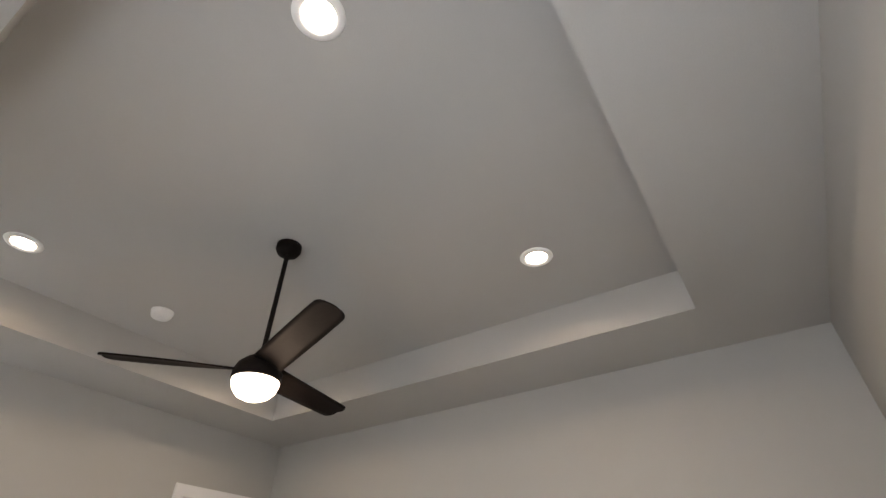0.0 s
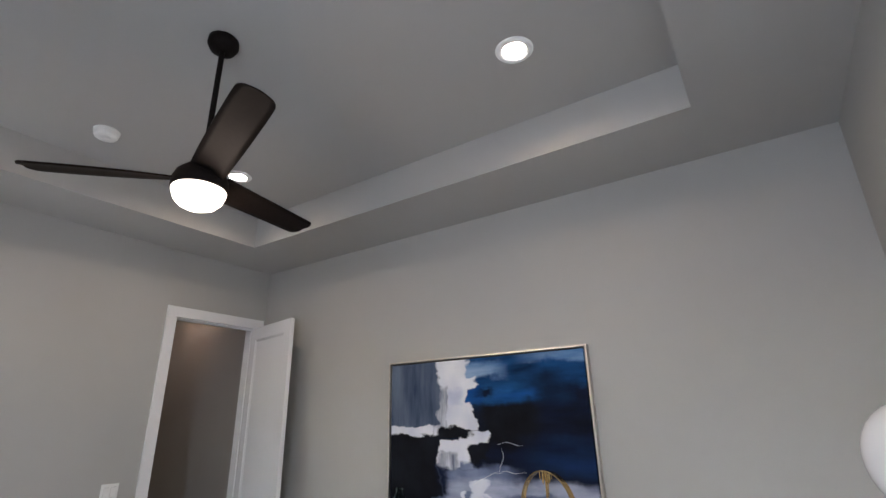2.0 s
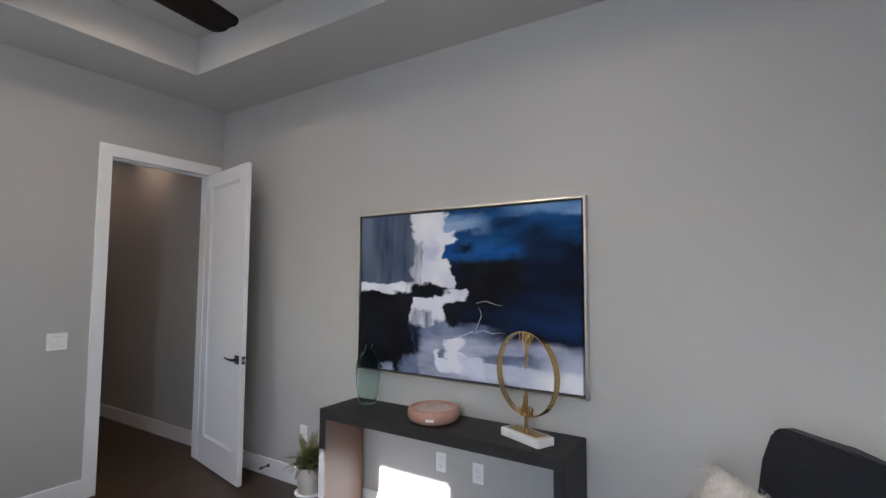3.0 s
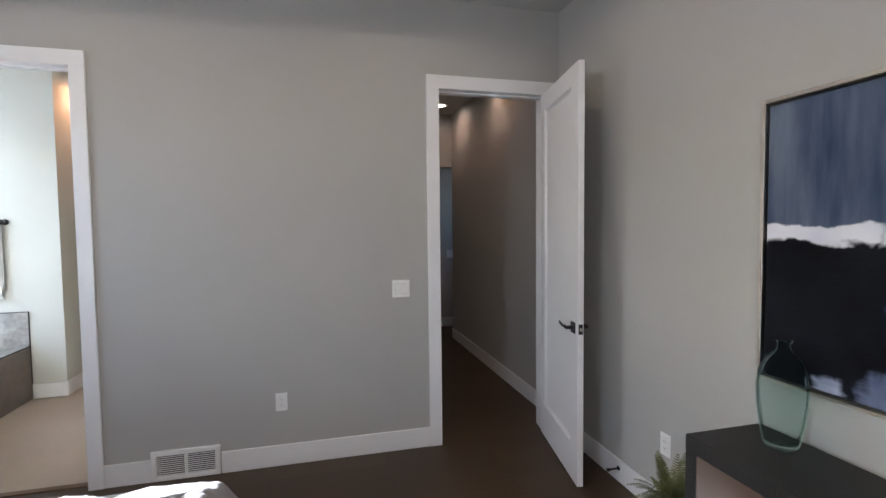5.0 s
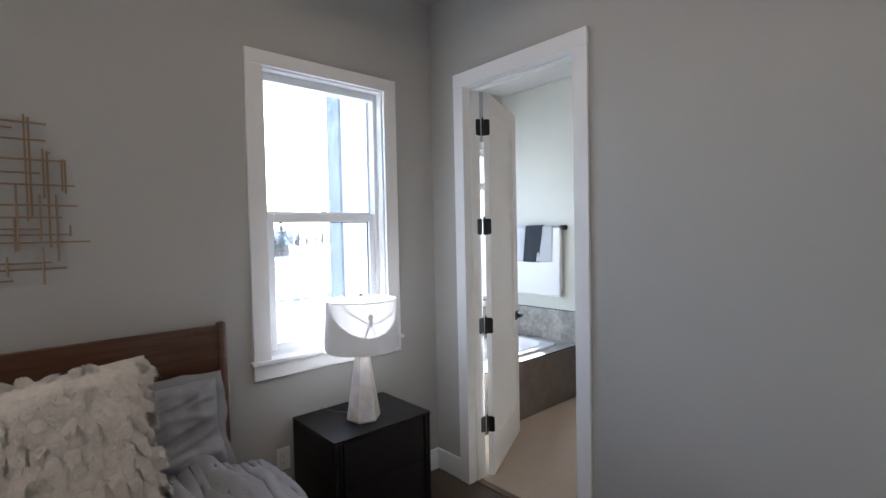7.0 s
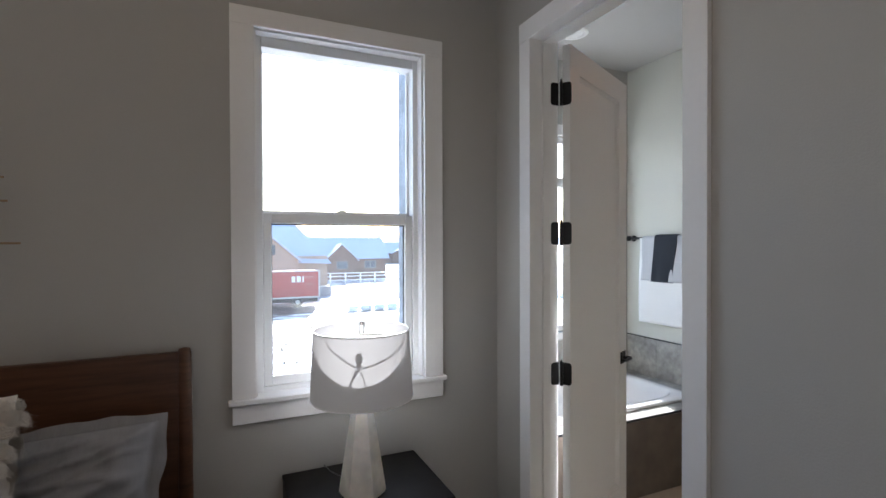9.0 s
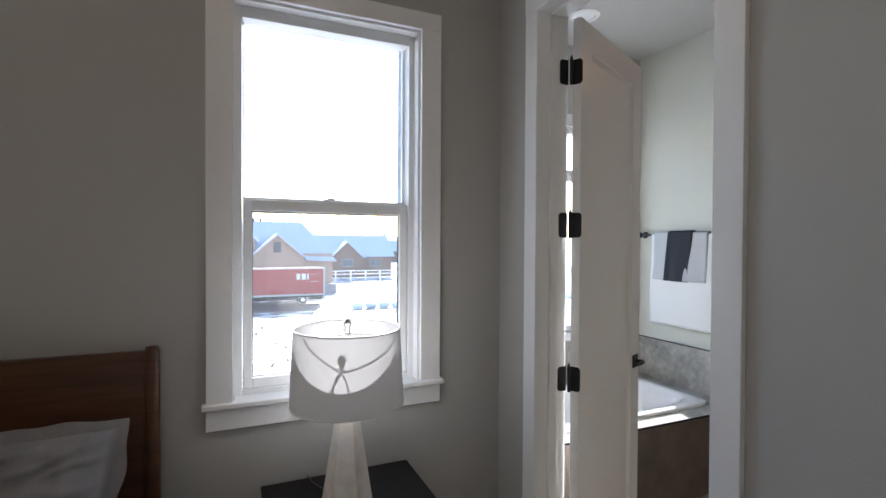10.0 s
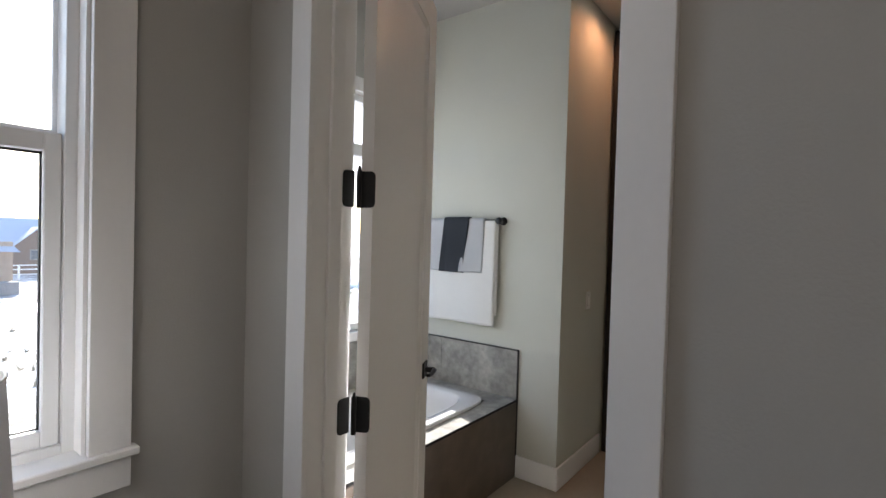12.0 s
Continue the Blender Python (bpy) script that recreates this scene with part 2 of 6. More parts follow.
wall_boxes("roof_slab", [(-0.3, 5.4, -4.9, 4.2, 3.62, 3.75), (-1.28, -0.3, -0.1, 4.2, 3.62, 3.75)], CEIL, "plain slab above the rooms", "roof")

wall_boxes("lower_storey", [(-0.16, 5.4, -4.88, 4.0, -4.8, -0.252), (-1.19, -0.16, -0.03, 3.6, -4.8, -0.302)], material("pale lower wall", (0.6, 0.6, 0.6), 0.8, blotch=0.05), "plain pale wall of the storey below")

# hallway beyond the open door
wall_boxes("wall_hall", [(HALL_X1, 4.27, 0.125, HALL_Y, 0, 3.6), (HALL_X0 - 0.1, HALL_X0, 0.125, HALL_Y, 0, 3.6)], PAINT, "greige hallway walls")
# unseen gap above 1.55 at x 4.95..5.4, added to let daylight in
wall_boxes("wall_hall_end", [(HALL_X0 - 0.1, 5.4, HALL_Y, HALL_Y + 0.1, 2.29, 3.6), (HALL_X0 - 0.1, 5.4, 3.78, 4.0, 0, 2.6), (5.3, 5.4, HALL_Y + 0.1, 3.78, 0, 2.6), (4.27, 4.95, HALL_Y, HALL_Y + 0.1, 0, 2.29), (4.95, 5.4, HALL_Y, HALL_Y + 0.1, 0, 1.55), (2.9, 3.0, HALL_Y + 0.1, 3.78, 0, 2.6)],
           PAINT, "greige wall at the hallway's end")
wall_boxes("ceiling_hall", [(HALL_X0, HALL_X1, 0.125, HALL_Y, 2.98, 3.1), (2.9, 5.4, HALL_Y + 0.1, 4.0, 2.6, 2.7)], CEIL, "pale hallway ceiling", "ceiling")

# bathroom, which stands out beyond the bed wall
BWIN_Y, BWIN_Z = (0.28, 1.75), (0.85, 2.40)
wall_boxes("wall_bath_outer", [(-1.19, BX, -0.03, BWIN_Y[0], -0.3, 3.6), (-1.19, BX, BWIN_Y[1], 3.6, -0.3, 3.6), (-1.19, BX, *BWIN_Y, -0.3, BWIN_Z[0]), (-1.19, BX, *BWIN_Y, BWIN_Z[1], 3.6),
                               (BX, -0.16, -0.03, 0.125, -0.3, 3.6)], PAINT, "greige bathroom outer walls")
# the greige wall paint lightened, with strong daylight put into its colour
BATHPAINT_LIT = material("brightened bathroom wall paint", (0.60, 0.605, 0.545), 0.75, grain=0.015, scale=180, blotch=0.025, blotch_scale=1.3, bump=0.10, spec=0.3)
wall_boxes("wall_bath_towel", [(BX, 0.15, BY, 3.4, 0, 3.6)], BATHPAINT_LIT, "greige bathroom wall with the towel rail")
wall_boxes("wall_bath_far", [(0.15, 2.9, 3.3, 3.4, 0, 3.6), (2.4, 2.5, 0.125, 3.3, 0, 3.6)], BATHPAINT_LIT, "plain bathroom walls")
wall_boxes("ceiling_bath", [(BX, 2.9, 0.125, 3.4, 3.0, 3.1)], CEIL, "pale bathroom ceiling", "ceiling")
SIDING = material("white exterior siding", (0.50, 0.49, 0.47), 0.7, blotch=0.05, grain=0.03, scale=30)
wall_boxes("exterior_siding", [(-1.22, -0.18, -0.06, -0.032, -6, 3.75), (-1.22, -1.193, -0.032, 4, -6, BWIN_Z[0]), (-1.22, -1.193, -0.032, BWIN_Y[0], BWIN_Z[0], 3.75), (-1.22, -1.193, BWIN_Y[1], 4, BWIN_Z[0], 3.75), (-1.22, -1.193, *BWIN_Y, BWIN_Z[1], 3.75)],
           SIDING, "pale exterior panel siding beyond the window", "siding")

wall_boxes("corner_board", [(-1.245, -1.055, -0.085, -0.061, -6, 3.75), (-1.245, -1.221, -0.061, 0.10, -6, 3.75)],
           material("weathered blue-grey board", (0.16, 0.20, 0.26), 0.8, grain=0.35, scale=18, blotch=0.3, blotch_scale=3, bump=0.5), "rough blue-grey exterior corner board", "corner board")
wall_boxes("siding_batten", [(-1.055, -0.18, -0.066, -0.061, 2.9, 2.93), (-0.66, -0.64, -0.066, -0.061, -6, 2.9)], SIDING, "pale batten on the siding", "batten")

# trim


def casing(name, x0, x1, top, y, out, width=0.085, thick=0.018):
    """Flat casing round a doorway on the wall plane y; out is -1 towards the bedroom."""
    bm = bmesh.new()
    ya, yb = sorted((y, y + out * thick))
    bm_box(bm, x0 - width, x0, ya, yb, 0, top, 0.0015)
    bm_box(bm, x1, x1 + width, ya, yb, 0, top, 0.0015)
    bm_box(bm, x0 - width, x1 + width, ya - (0.002 if out < 0 else 0), yb + (0.002 if out > 0 else 0), top, top + width + 0.005, 0.0015)
    return structure(name, bm, TRIM, "flat white painted door casing", "door casing")


casing("trim_bath_door", *BATH_DOOR, DOOR_H, 0, -1, 0.08)
casing("trim_hall_door", *HALL_DOOR, DOOR_H, 0, -1)
casing("trim_bath_inside", BATH_DOOR[0] - 0.008, BATH_DOOR[1] + 0.008, DOOR_H + 0.008, 0.125, 1, 0.075, 0.014)
casing("trim_hall_inside", *HALL_DOOR, DOOR_H, 0.125, 1)


def jamb(name, x0, x1, stop_y):
    bm = bmesh.new()
    bm_box(bm, x0 - ROUGH, x0, -0.001, 0.126, 0, DOOR_H)
    bm_box(bm, x1, x1 + ROUGH, -0.001, 0.126, 0, DOOR_H)
    bm_box(bm, x0 - ROUGH, x1 + ROUGH, -0.001, 0.126, DOOR_H, DOOR_H + ROUGH)
    a, b = stop_y
    bm_box(bm, x0, x0 + 0.011, a, b, 0, DOOR_H - 0.011, 0.002)
    bm_box(bm, x1 - 0.011, x1, a, b, 0, DOOR_H - 0.011, 0.002)
    bm_box(bm, x0, x1, a, b, DOOR_H - 0.011, DOOR_H, 0.002)
    return structure(name, bm, TRIM, "white painted door lining with a stop bead", "door lining")


jamb("jamb_bath", *BATH_DOOR, (0.045, 0.085))
jamb("jamb_hall", *HALL_DOOR, (0.042, 0.082))


def baseboard(name, pieces):
    bm = bmesh.new()
    for x0, x1, y0, y1 in pieces:
        bm_box(bm, x0, x1, y0, y1, 0.0, 0.135, 0.003)
    return structure(name, bm, TRIM, "plain white painted baseboard", "baseboard")


t_ = 0.014
baseboard("baseboard_doors", [(0.0, BATH_DOOR[0] - 0.08, -t_, 0), (BATH_DOOR[1] + 0.08, 1.40, -t_, 0), (1.79, HALL_DOOR[0] - 0.085, -t_, 0)])
baseboard("baseboard_picture", [(W - t_, W, D, -0.014)])
baseboard("baseboard_bed", [(0, t_, D, -t_)])
baseboard("baseboard_back", [(t_, W - t_, D, D + t_)])
baseboard("baseboard_hall", [(HALL_X1 - t_, HALL_X1, 0.14, HALL_Y), (HALL_X0, HALL_X0 + t_, 0.14, HALL_Y), (3.0, 5.3, 3.78 - t_, 3.78)])
baseboard("baseboard_bath", [(-0.115, 0.15 + t_, BY - t_, BY), (0.15, 0.15 + t_, BY, 2.585)])

# windows


def window(name, y0, y1, z0, z1, x, depth, split, out=-1, sill=True, label="", bar=0.055):
    """A single-hung vinyl window in a wall whose room face lies at x; y0..y1 and z0..z1 is the opening."""
    w = thing(name, (x, (y0 + y1) / 2, z0), label, "window")
    w["kind"] = "structure"
    f = 0.032
    xa, xb = x - 0.135, x - 0.055
    bm = bmesh.new()
    for a, b, c, d in ((y0, y0 + f, z0, z1), (y1 - f, y1, z0, z1), (y0 + f, y1 - f, z1 - f - 0.018, z1), (y0 + f, y1 - f, z0, z0 + f)):
        bm_box(bm, xa, xb, a, b, c, d, 0.002)
    part("window_frame", bm, VINYL, w, "white vinyl frame")
    # lower sash, which stands nearer the room
    s0, s1, sa, sb = y0 + f + 0.002, y1 - f - 0.002, z0 + f, split
    bm = bmesh.new()
    r = 0.034
    for a, b, c, d in ((s0, s0 + r, sa, sb), (s1 - r, s1, sa, sb), (s0 + r, s1 - r, sb - 0.045, sb), (s0 + r, s1 - r, sa, sa + 0.04)):
        bm_box(bm, x - 0.105, x - 0.065, a, b, c, d, 0.003)
    sash = part("lower_sash", bm, VINYL, w, "white vinyl sash")
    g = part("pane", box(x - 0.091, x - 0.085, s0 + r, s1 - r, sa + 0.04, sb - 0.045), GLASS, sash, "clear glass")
    g.visible_shadow = False
    bm = bmesh.new()
    for a, b, c, d in ((s0 + r - 0.004, s0 + r + 0.003, sa + 0.04, sb - 0.045), (s1 - r - 0.003, s1 - r + 0.004, sa + 0.04, sb - 0.045), (s0 + r, s1 - r, sb - 0.05, sb - 0.043), (s0 + r, s1 - r, sa + 0.038, sa + 0.043)):
        bm_box(bm, x - 0.094, x - 0.082, a, b, c, d)
    part("gasket", bm, SLOT, sash, "black rubber gasket")
    bm = bmesh.new()
    bm_box(bm, x - 0.125, x - 0.108, s0, s1, split - 0.04, split + 0.012, 0.002)
    for a, b in ((s0, s0 + 0.006), (s1 - 0.010, s1)):
        bm_box(bm, x - 0.125, x - 0.108, a, b, split, z1 - f - 0.018, 0.002)
    part("upper_sash", bm, VINYL, w, "white vinyl sash")
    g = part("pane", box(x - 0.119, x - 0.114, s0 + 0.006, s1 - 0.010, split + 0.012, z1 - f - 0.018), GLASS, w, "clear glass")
    g.visible_shadow = False
    bm = bmesh.new()
    ym = (y0 + y1) / 2
    bm_box(bm, x - 0.10, x - 0.07, ym - 0.03, ym + 0.03, split, split + 0.010, 0.003)
    bm_box(bm, x - 0.095, x - 0.075, ym - 0.012, ym + 0.022, split + 0.010, split + 0.018, 0.003)
    part("latch", bm, VINYL, w, "white sash latch")
    # painted liner, casing, stool and apron
    bm = bmesh.new()
    e = 0.008
    bm_box(bm, x - 0.16, x - 0.055 + 0.05, y0 - 0.001, y0 + e, z0, z1)
    bm_box(bm, x - 0.16, x - 0.055 + 0.05, y1 - e, y1 + 0.001, z0, z1)
    bm_box(bm, x - 0.16, x - 0.055 + 0.05, y0 + e, y1 - e, z1 - e, z1 + 0.001)
    part("liner", bm, TRIM, w)
    c = 0.088
    if sill:
        bm = bmesh.new()
        bm_box(bm, x, x + 0.018, y0 - c, y0, z0 + 0.012, z1, 0.0015)
        bm_box(bm, x, x + 0.018, y1, y1 + c, z0 + 0.012, z1, 0.0015)
        bm_box(bm, x, x + 0.020, y0 - c, y1 + c, z1, z1 + 0.072, 0.0015)
        part("casing", bm, TRIM, w, "flat white casing")
        part("window_sill", box(x - 0.055, x + 0.034, y0 - c - 0.014, y1 + c + 0.014, z0 - 0.008, z0 + 0.012, 0.003), TRIM, w, "white sill board")
        part("apron", box(x, x + 0.018, y0 - c, y1 + c, z0 - 0.085, z0 - 0.008, 0.0015), TRIM, w)
    return w


window("window_1", *WIN_Y[0], *WIN_Z, 0.0, 0.16, 1.685, label="white single-hung window with flat casing looking onto snow")
# unseen mirror of the first window, added for the light it lets in
window("window_2", *WIN_Y[1], *WIN_Z, 0.0, 0.16, 1.685, label="unseen, assumed white single-hung window with flat casing beside the bed")


def bath_window():
    w = thing("window_3", (BX, 1.02, BWIN_Z[0]), "white framed bathroom window above the tub", "window")
    w["kind"] = "structure"
    (y0, y1), (z0, z1), f = BWIN_Y, BWIN_Z, 0.045
    bm = bmesh.new()
    for a, b, c, d in ((y0, y0 + f, z0, z1), (y1 - f, y1, z0, z1), (y0 + f, y1 - f, z1 - f, z1), (y0 + f, y1 - f, z0, z0 + f), (y0 + f, y1 - f, 2.0, 2.08)):
        bm_box(bm, BX - 0.13, BX - 0.05, a, b, c, d, 0.003)
    part("window_frame", bm, VINYL, w)
    for c, d in ((z0 + f, 2.0), (2.08, z1 - f)):
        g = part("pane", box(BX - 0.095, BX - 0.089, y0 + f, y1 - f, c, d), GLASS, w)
        g.visible_shadow = False
    bm = bmesh.new()
    c = 0.085
    bm_box(bm, BX, BX + 0.018, y0 - c, y0, z0, z1), bm_box(bm, BX, BX + 0.018, y1, y1 + c, z0, z1)
    bm_box(bm, BX, BX + 0.02, y0 - c, y1 + c, z1, z1 + c), bm_box(bm, BX, BX + 0.02, y0 - c, y1 + c, z0 - 0.055, z0)
    part("casing", bm, TRIM, w)


bath_window()

# doors


def panel_door(name, hinge, angle, width, height, side, label):
    """A one-panel door hung at hinge (x, y); angle is its direction in degrees; side: +1 body to the left of that direction, -1 to the right."""
    m = Matrix.Translation((*hinge, 0)) @ Matrix.Rotation(radians(angle), 4, "Z")
    d = thing(name, (*hinge, 0.0), label, "door")
    d["kind"] = "structure"
    t = 0.035 * side
    z0 = 0.012
    s, top, bot = 0.115, 0.115, 0.235
    bm = bmesh.new()
    ya, yb = sorted((0.0, t))
    w = width
    for x0, x1, c, e in ((0.014, s, z0, height), (w - s, w, z0, height), (s, w - s, height - top, height), (s, w - s, z0, bot)):
        bm_box(bm, x0, x1, ya, yb, c, e)
    part("frame_boards", bm, TRIM, d, turn=m)
    part("panel", box(s - 0.002, w - s + 0.002, ya + 0.0135, yb - 0.0135, bot - 0.002, height - top + 0.002), TRIM, d, turn=m)
    bm = bmesh.new()
    for y, n in ((ya, 1), (yb, -1)):        # sloped bead round the panel on both faces
        o = [(s, bot), (w - s, bot), (w - s, height - top), (s, height - top)]
        i = [(s + 0.02, bot + 0.02), (w - s - 0.02, bot + 0.02), (w - s - 0.02, height - top - 0.02), (s + 0.02, height - top - 0.02)]
        vo = [bm.verts.new((a, y + n * 0.003, b)) for a, b in o]
        vi = [bm.verts.new((a, y + n * 0.0132, b)) for a, b in i]
        for k in range(4):
            bm.faces.new((vo[k], vo[(k + 1) % 4], vi[(k + 1) % 4], vi[k]))
    part("bead", bm, TRIM, d, turn=m)
    # lever handles on both faces, and the latch plate in the edge
    for y, n in ((ya, -1), (yb, 1)):
        bm = box(w - 0.098, w - 0.034, *sorted((y, y + n * 0.008)), 0.895, 0.959, 0.002)
        rose = part("rose_plate", bm, BLACK, d, "square black rose plate", turn=m)
        bm = lathe([(0, 0), (0.011, 0), (0.011, 0.045), (0, 0.045)], (w - 0.066, y, 0.927), 12, Matrix.Rotation(radians(90 if n < 0 else -90), 4, "X"))
        pts = [(w - 0.066, y + n * 0.044, 0.927), (w - 0.09, y + n * 0.046, 0.930), (w - 0.12, y + n * 0.046, 0.927), (w - 0.165, y + n * 0.046, 0.932), (w - 0.19, y + n * 0.044, 0.938)]
        bm_tube(bm, pts, lambda u: 0.010 - 0.004 * u, 8)
        part("lever", bm, BLACK, d, "black lever handle", True, m)
    part("latch_plate", box(w - 0.001, w + 0.0015, ya + 0.006, yb - 0.006, 0.898, 0.956), BLACK, d, "black latch plate", turn=m)
    part("latch_bolt", box(w, w + 0.010, ya + 0.012, yb - 0.012, 0.917, 0.937, 0.003), STEEL, d, turn=m)
    return d, m


def hinge_set(door, knuckle, jamb_x, y_dir, m, heights, side):
    """Black butt hinges with rounded leaves: one leaf on the lining, one on the door's edge."""
    for z in heights:
        bm = lathe([(0, -0.052), (0.007, -0.052), (0.0075, 0.05), (0.0045, 0.055), (0.004, 0.063), (0, 0.065)], (*knuckle, z), 12)
        h = part("hinge", bm, BLACK, door, "black butt hinge", True)
        if jamb_x is None:
            continue
        bm = bmesh.new()
        a, c, r = 0.002 * side, 0.042 * side, 0.012
        edge = [(a, -0.05), (c - r * side, -0.05), (c - 0.3 * r * side, -0.05 + 0.3 * r), (c, -0.05 + r), (c, 0.05 - r), (c - 0.3 * r * side, 0.05 - 0.3 * r), (c - r * side, 0.05), (a, 0.05)]
        bm_prism(bm, [(0.0118, p, z + q) for p, q in edge], (0.002, 0, 0))
        part("door_leaf", bm, BLACK, h, turn=m)
        ya, yb = sorted((knuckle[1] + 0.003 * y_dir, knuckle[1] + 0.044 * y_dir))
        bm = bmesh.new()
        r = 0.012
        edge = [(yb, -0.05), (ya + r, -0.05), (ya + 0.3 * r, -0.05 + 0.3 * r), (ya, -0.05 + r), (ya, 0.05 - r), (ya + 0.3 * r, 0.05 - 0.3 * r), (ya + r, 0.05), (yb, 0.05)]
        bm_prism(bm, [(jamb_x, p, z + q) for p, q in edge], (0.002, 0, 0))
        part("jamb_leaf", bm, BLACK, h)


KN = (0.326, 0.137)
bath_door, m_ = panel_door("door_1", KN, 116.4, 0.745, 2.43, -1, "white one-panel bathroom door standing open")
hinge_set(bath_door, KN, 0.309, -1, m_, (2.215, 1.597, 0.972, 0.342), -1)
KH = (3.990, -0.006)
hall_door, m_ = panel_door("door_2", KH, 259.3, 0.778, 2.43, -1, "white one-panel bedroom door standing wide open")
hinge_set(hall_door, KH, None, 1, m_, (2.215, 1.597, 0.972, 0.342), -1)

# ---- lamps of the ceiling ----
CAN_GLOW = emitter("warm led lens", (1.0, 0.84, 0.66), 4)
WARM = (1.0, 0.74, 0.48)


def downlight(x, y, z, power, lit=True, label="white recessed ceiling light, switched on", colour=WARM):
    c = thing("recessed_light", (x, y, z), label, "ceiling light", "recessed lights")
    part("trim_ring", lathe([(0.060, -0.002), (0.066, -0.011), (0.088, -0.008), (0.095, -0.001), (0.095, 0.0)], (x, y, z), 40), PLASTIC, c, "white trim ring", True)
    part("lens", lathe([(0.0, -0.006), (0.058, -0.004), (0.06, -0.001)], (x, y, z), 32), CAN_GLOW if lit else PLASTIC, c, "glowing lens" if lit else "", True)
    if power:
        l = bpy.data.lights.new("downlight", "SPOT")
        l.energy, l.color, l.spot_size, l.spot_blend, l.shadow_soft_size = power, colour, radians(165), 0.6, 0.05
        new("downlight", l).location = (x, y, z - 0.02)


for x_, y_ in ((2.893, -3.442), (1.19, -1.10), (1.175, -3.40), (2.891, -1.17)):
    downlight(x_, y_, T, 2.2)
downlight(3.88, 1.25, 2.98, 0.45, colour=(1.0, 0.42, 0.17))
downlight(3.88, 2.55, 2.98, 0.4, colour=(1.0, 0.42, 0.17))
downlight(0.40, 2.28, 3.0, 3.4, colour=(1.0, 0.42, 0.17))
downlight(-0.61, 0.98, 3.0, 0, False, "white recessed ceiling light, switched off")

# ---- ceiling fan ----


def ceiling_fan(x, y):
    fan = thing("ceiling_fan", (x, y, T), "black three-blade ceiling fan with a glowing white light", "ceiling fan")
    dark = material("dark bronze fan finish", (0.011, 0.0085, 0.0075), 0.6, grain=0.2, scale=50, blotch=0.15, spec=0.06)
    part("canopy", lathe([(0, 0), (0.068, 0), (0.070, -0.03), (0.058, -0.055), (0.02, -0.068), (0, -0.068)], (x, y, T), 32), dark, fan, smooth=True)
    part("rod", lathe([(0.0125, 0), (0.0125, -0.60)], (x, y, T - 0.06), 16), dark, fan, smooth=True)
    part("housing", lathe([(0, 0.115), (0.022, 0.112), (0.03, 0.085), (0.07, 0.06), (0.10, 0.03), (0.112, 0.0), (0.114, -0.035), (0.110, -0.045), (0, -0.045)], (x, y, 2.545), 40), dark, fan, smooth=True)
    glow = emitter("fan light bowl", (1.0, 0.82, 0.60), 0.6)
    part("light_bowl", lathe([(0.108, 0.0), (0.107, -0.015), (0.097, -0.045), (0.076, -0.069), (0.043, -0.085), (0, -0.09)], (x, y, 2.502), 40), glow, fan, "glowing opal glass bowl", True)
    for a in (12, 132, 253):
        bm = bmesh.new()
        n, rings = 22, []
        for i in range(n + 1):
            u = i / 16 * 0.93 if i < 16 else 0.93 + 0.07 * math.sin(math.pi / 2 * (i - 15) / 7)
            r = 0.085 + 0.615 * u
            half = 0.070 + 0.004 * math.sin(math.pi * u)
            if u > 0.93:
                half *= 0.35 + 0.65 * max(0.0, 1 - ((u - 0.93) / 0.07) ** 2.2) ** 0.5
            tilt = -radians(12 + 10 * (1 - u) ** 3)
            z = 2.56 + 0.025 * u
            ring = []
            for k in range(7):
                v = -1 + k / 3
                yy = half * v
                ring.append((r, yy * math.cos(tilt), z + yy * math.sin(tilt) + 0.004 * (1 - v * v)))
            rings.append(([bm.verts.new(p) for p in ring], [bm.verts.new((p[0], p[1], p[2] - 0.007)) for p in ring]))
        for (t0, b0), (t1, b1) in zip(rings, rings[1:]):
            for k in range(6):
                bm.faces.new((t0[k], t0[k + 1], t1[k + 1], t1[k])), bm.faces.new((b0[k + 1], b0[k], b1[k], b1[k + 1]))
            bm.faces.new((t0[0], t1[0], b1[0], b0[0])), bm.faces.new((t1[6], t0[6], b0[6], b1[6]))
        for t0, b0 in (rings[0], rings[-1]):
            for k in range(6):
                bm.faces.new((t0[k], b0[k], b0[k + 1], t0[k + 1]))
        part("blade", bm, dark, fan, "dark bronze blade", True, Matrix.Translation((x, y, 0)) @ Matrix.Rotation(radians(a), 4, "Z"))
    l = bpy.data.lights.new("fan_light", "POINT")
    l.energy, l.color, l.shadow_soft_size = 0.9, (1.0, 0.74, 0.53), 0.08
    new("fan_light", l).location = (x, y, 2.34)


ceiling_fan(2.03, -2.32)

sd = thing("smoke_detector", (2.06, -1.04, T), "round white smoke detector on the ceiling", "smoke detector")
part("base", lathe([(0, 0), (0.072, 0), (0.072, -0.012), (0, -0.012)], (2.06, -1.04, T), 32), PLASTIC, sd)
part("cap", lathe([(0.066, 0), (0.066, -0.022), (0.058, -0.034), (0.02, -0.038), (0.018, -0.034), (0, -0.034)], (2.06, -1.04, T - 0.012), 32), PLASTIC, sd, smooth=True)

# ---- painting ----


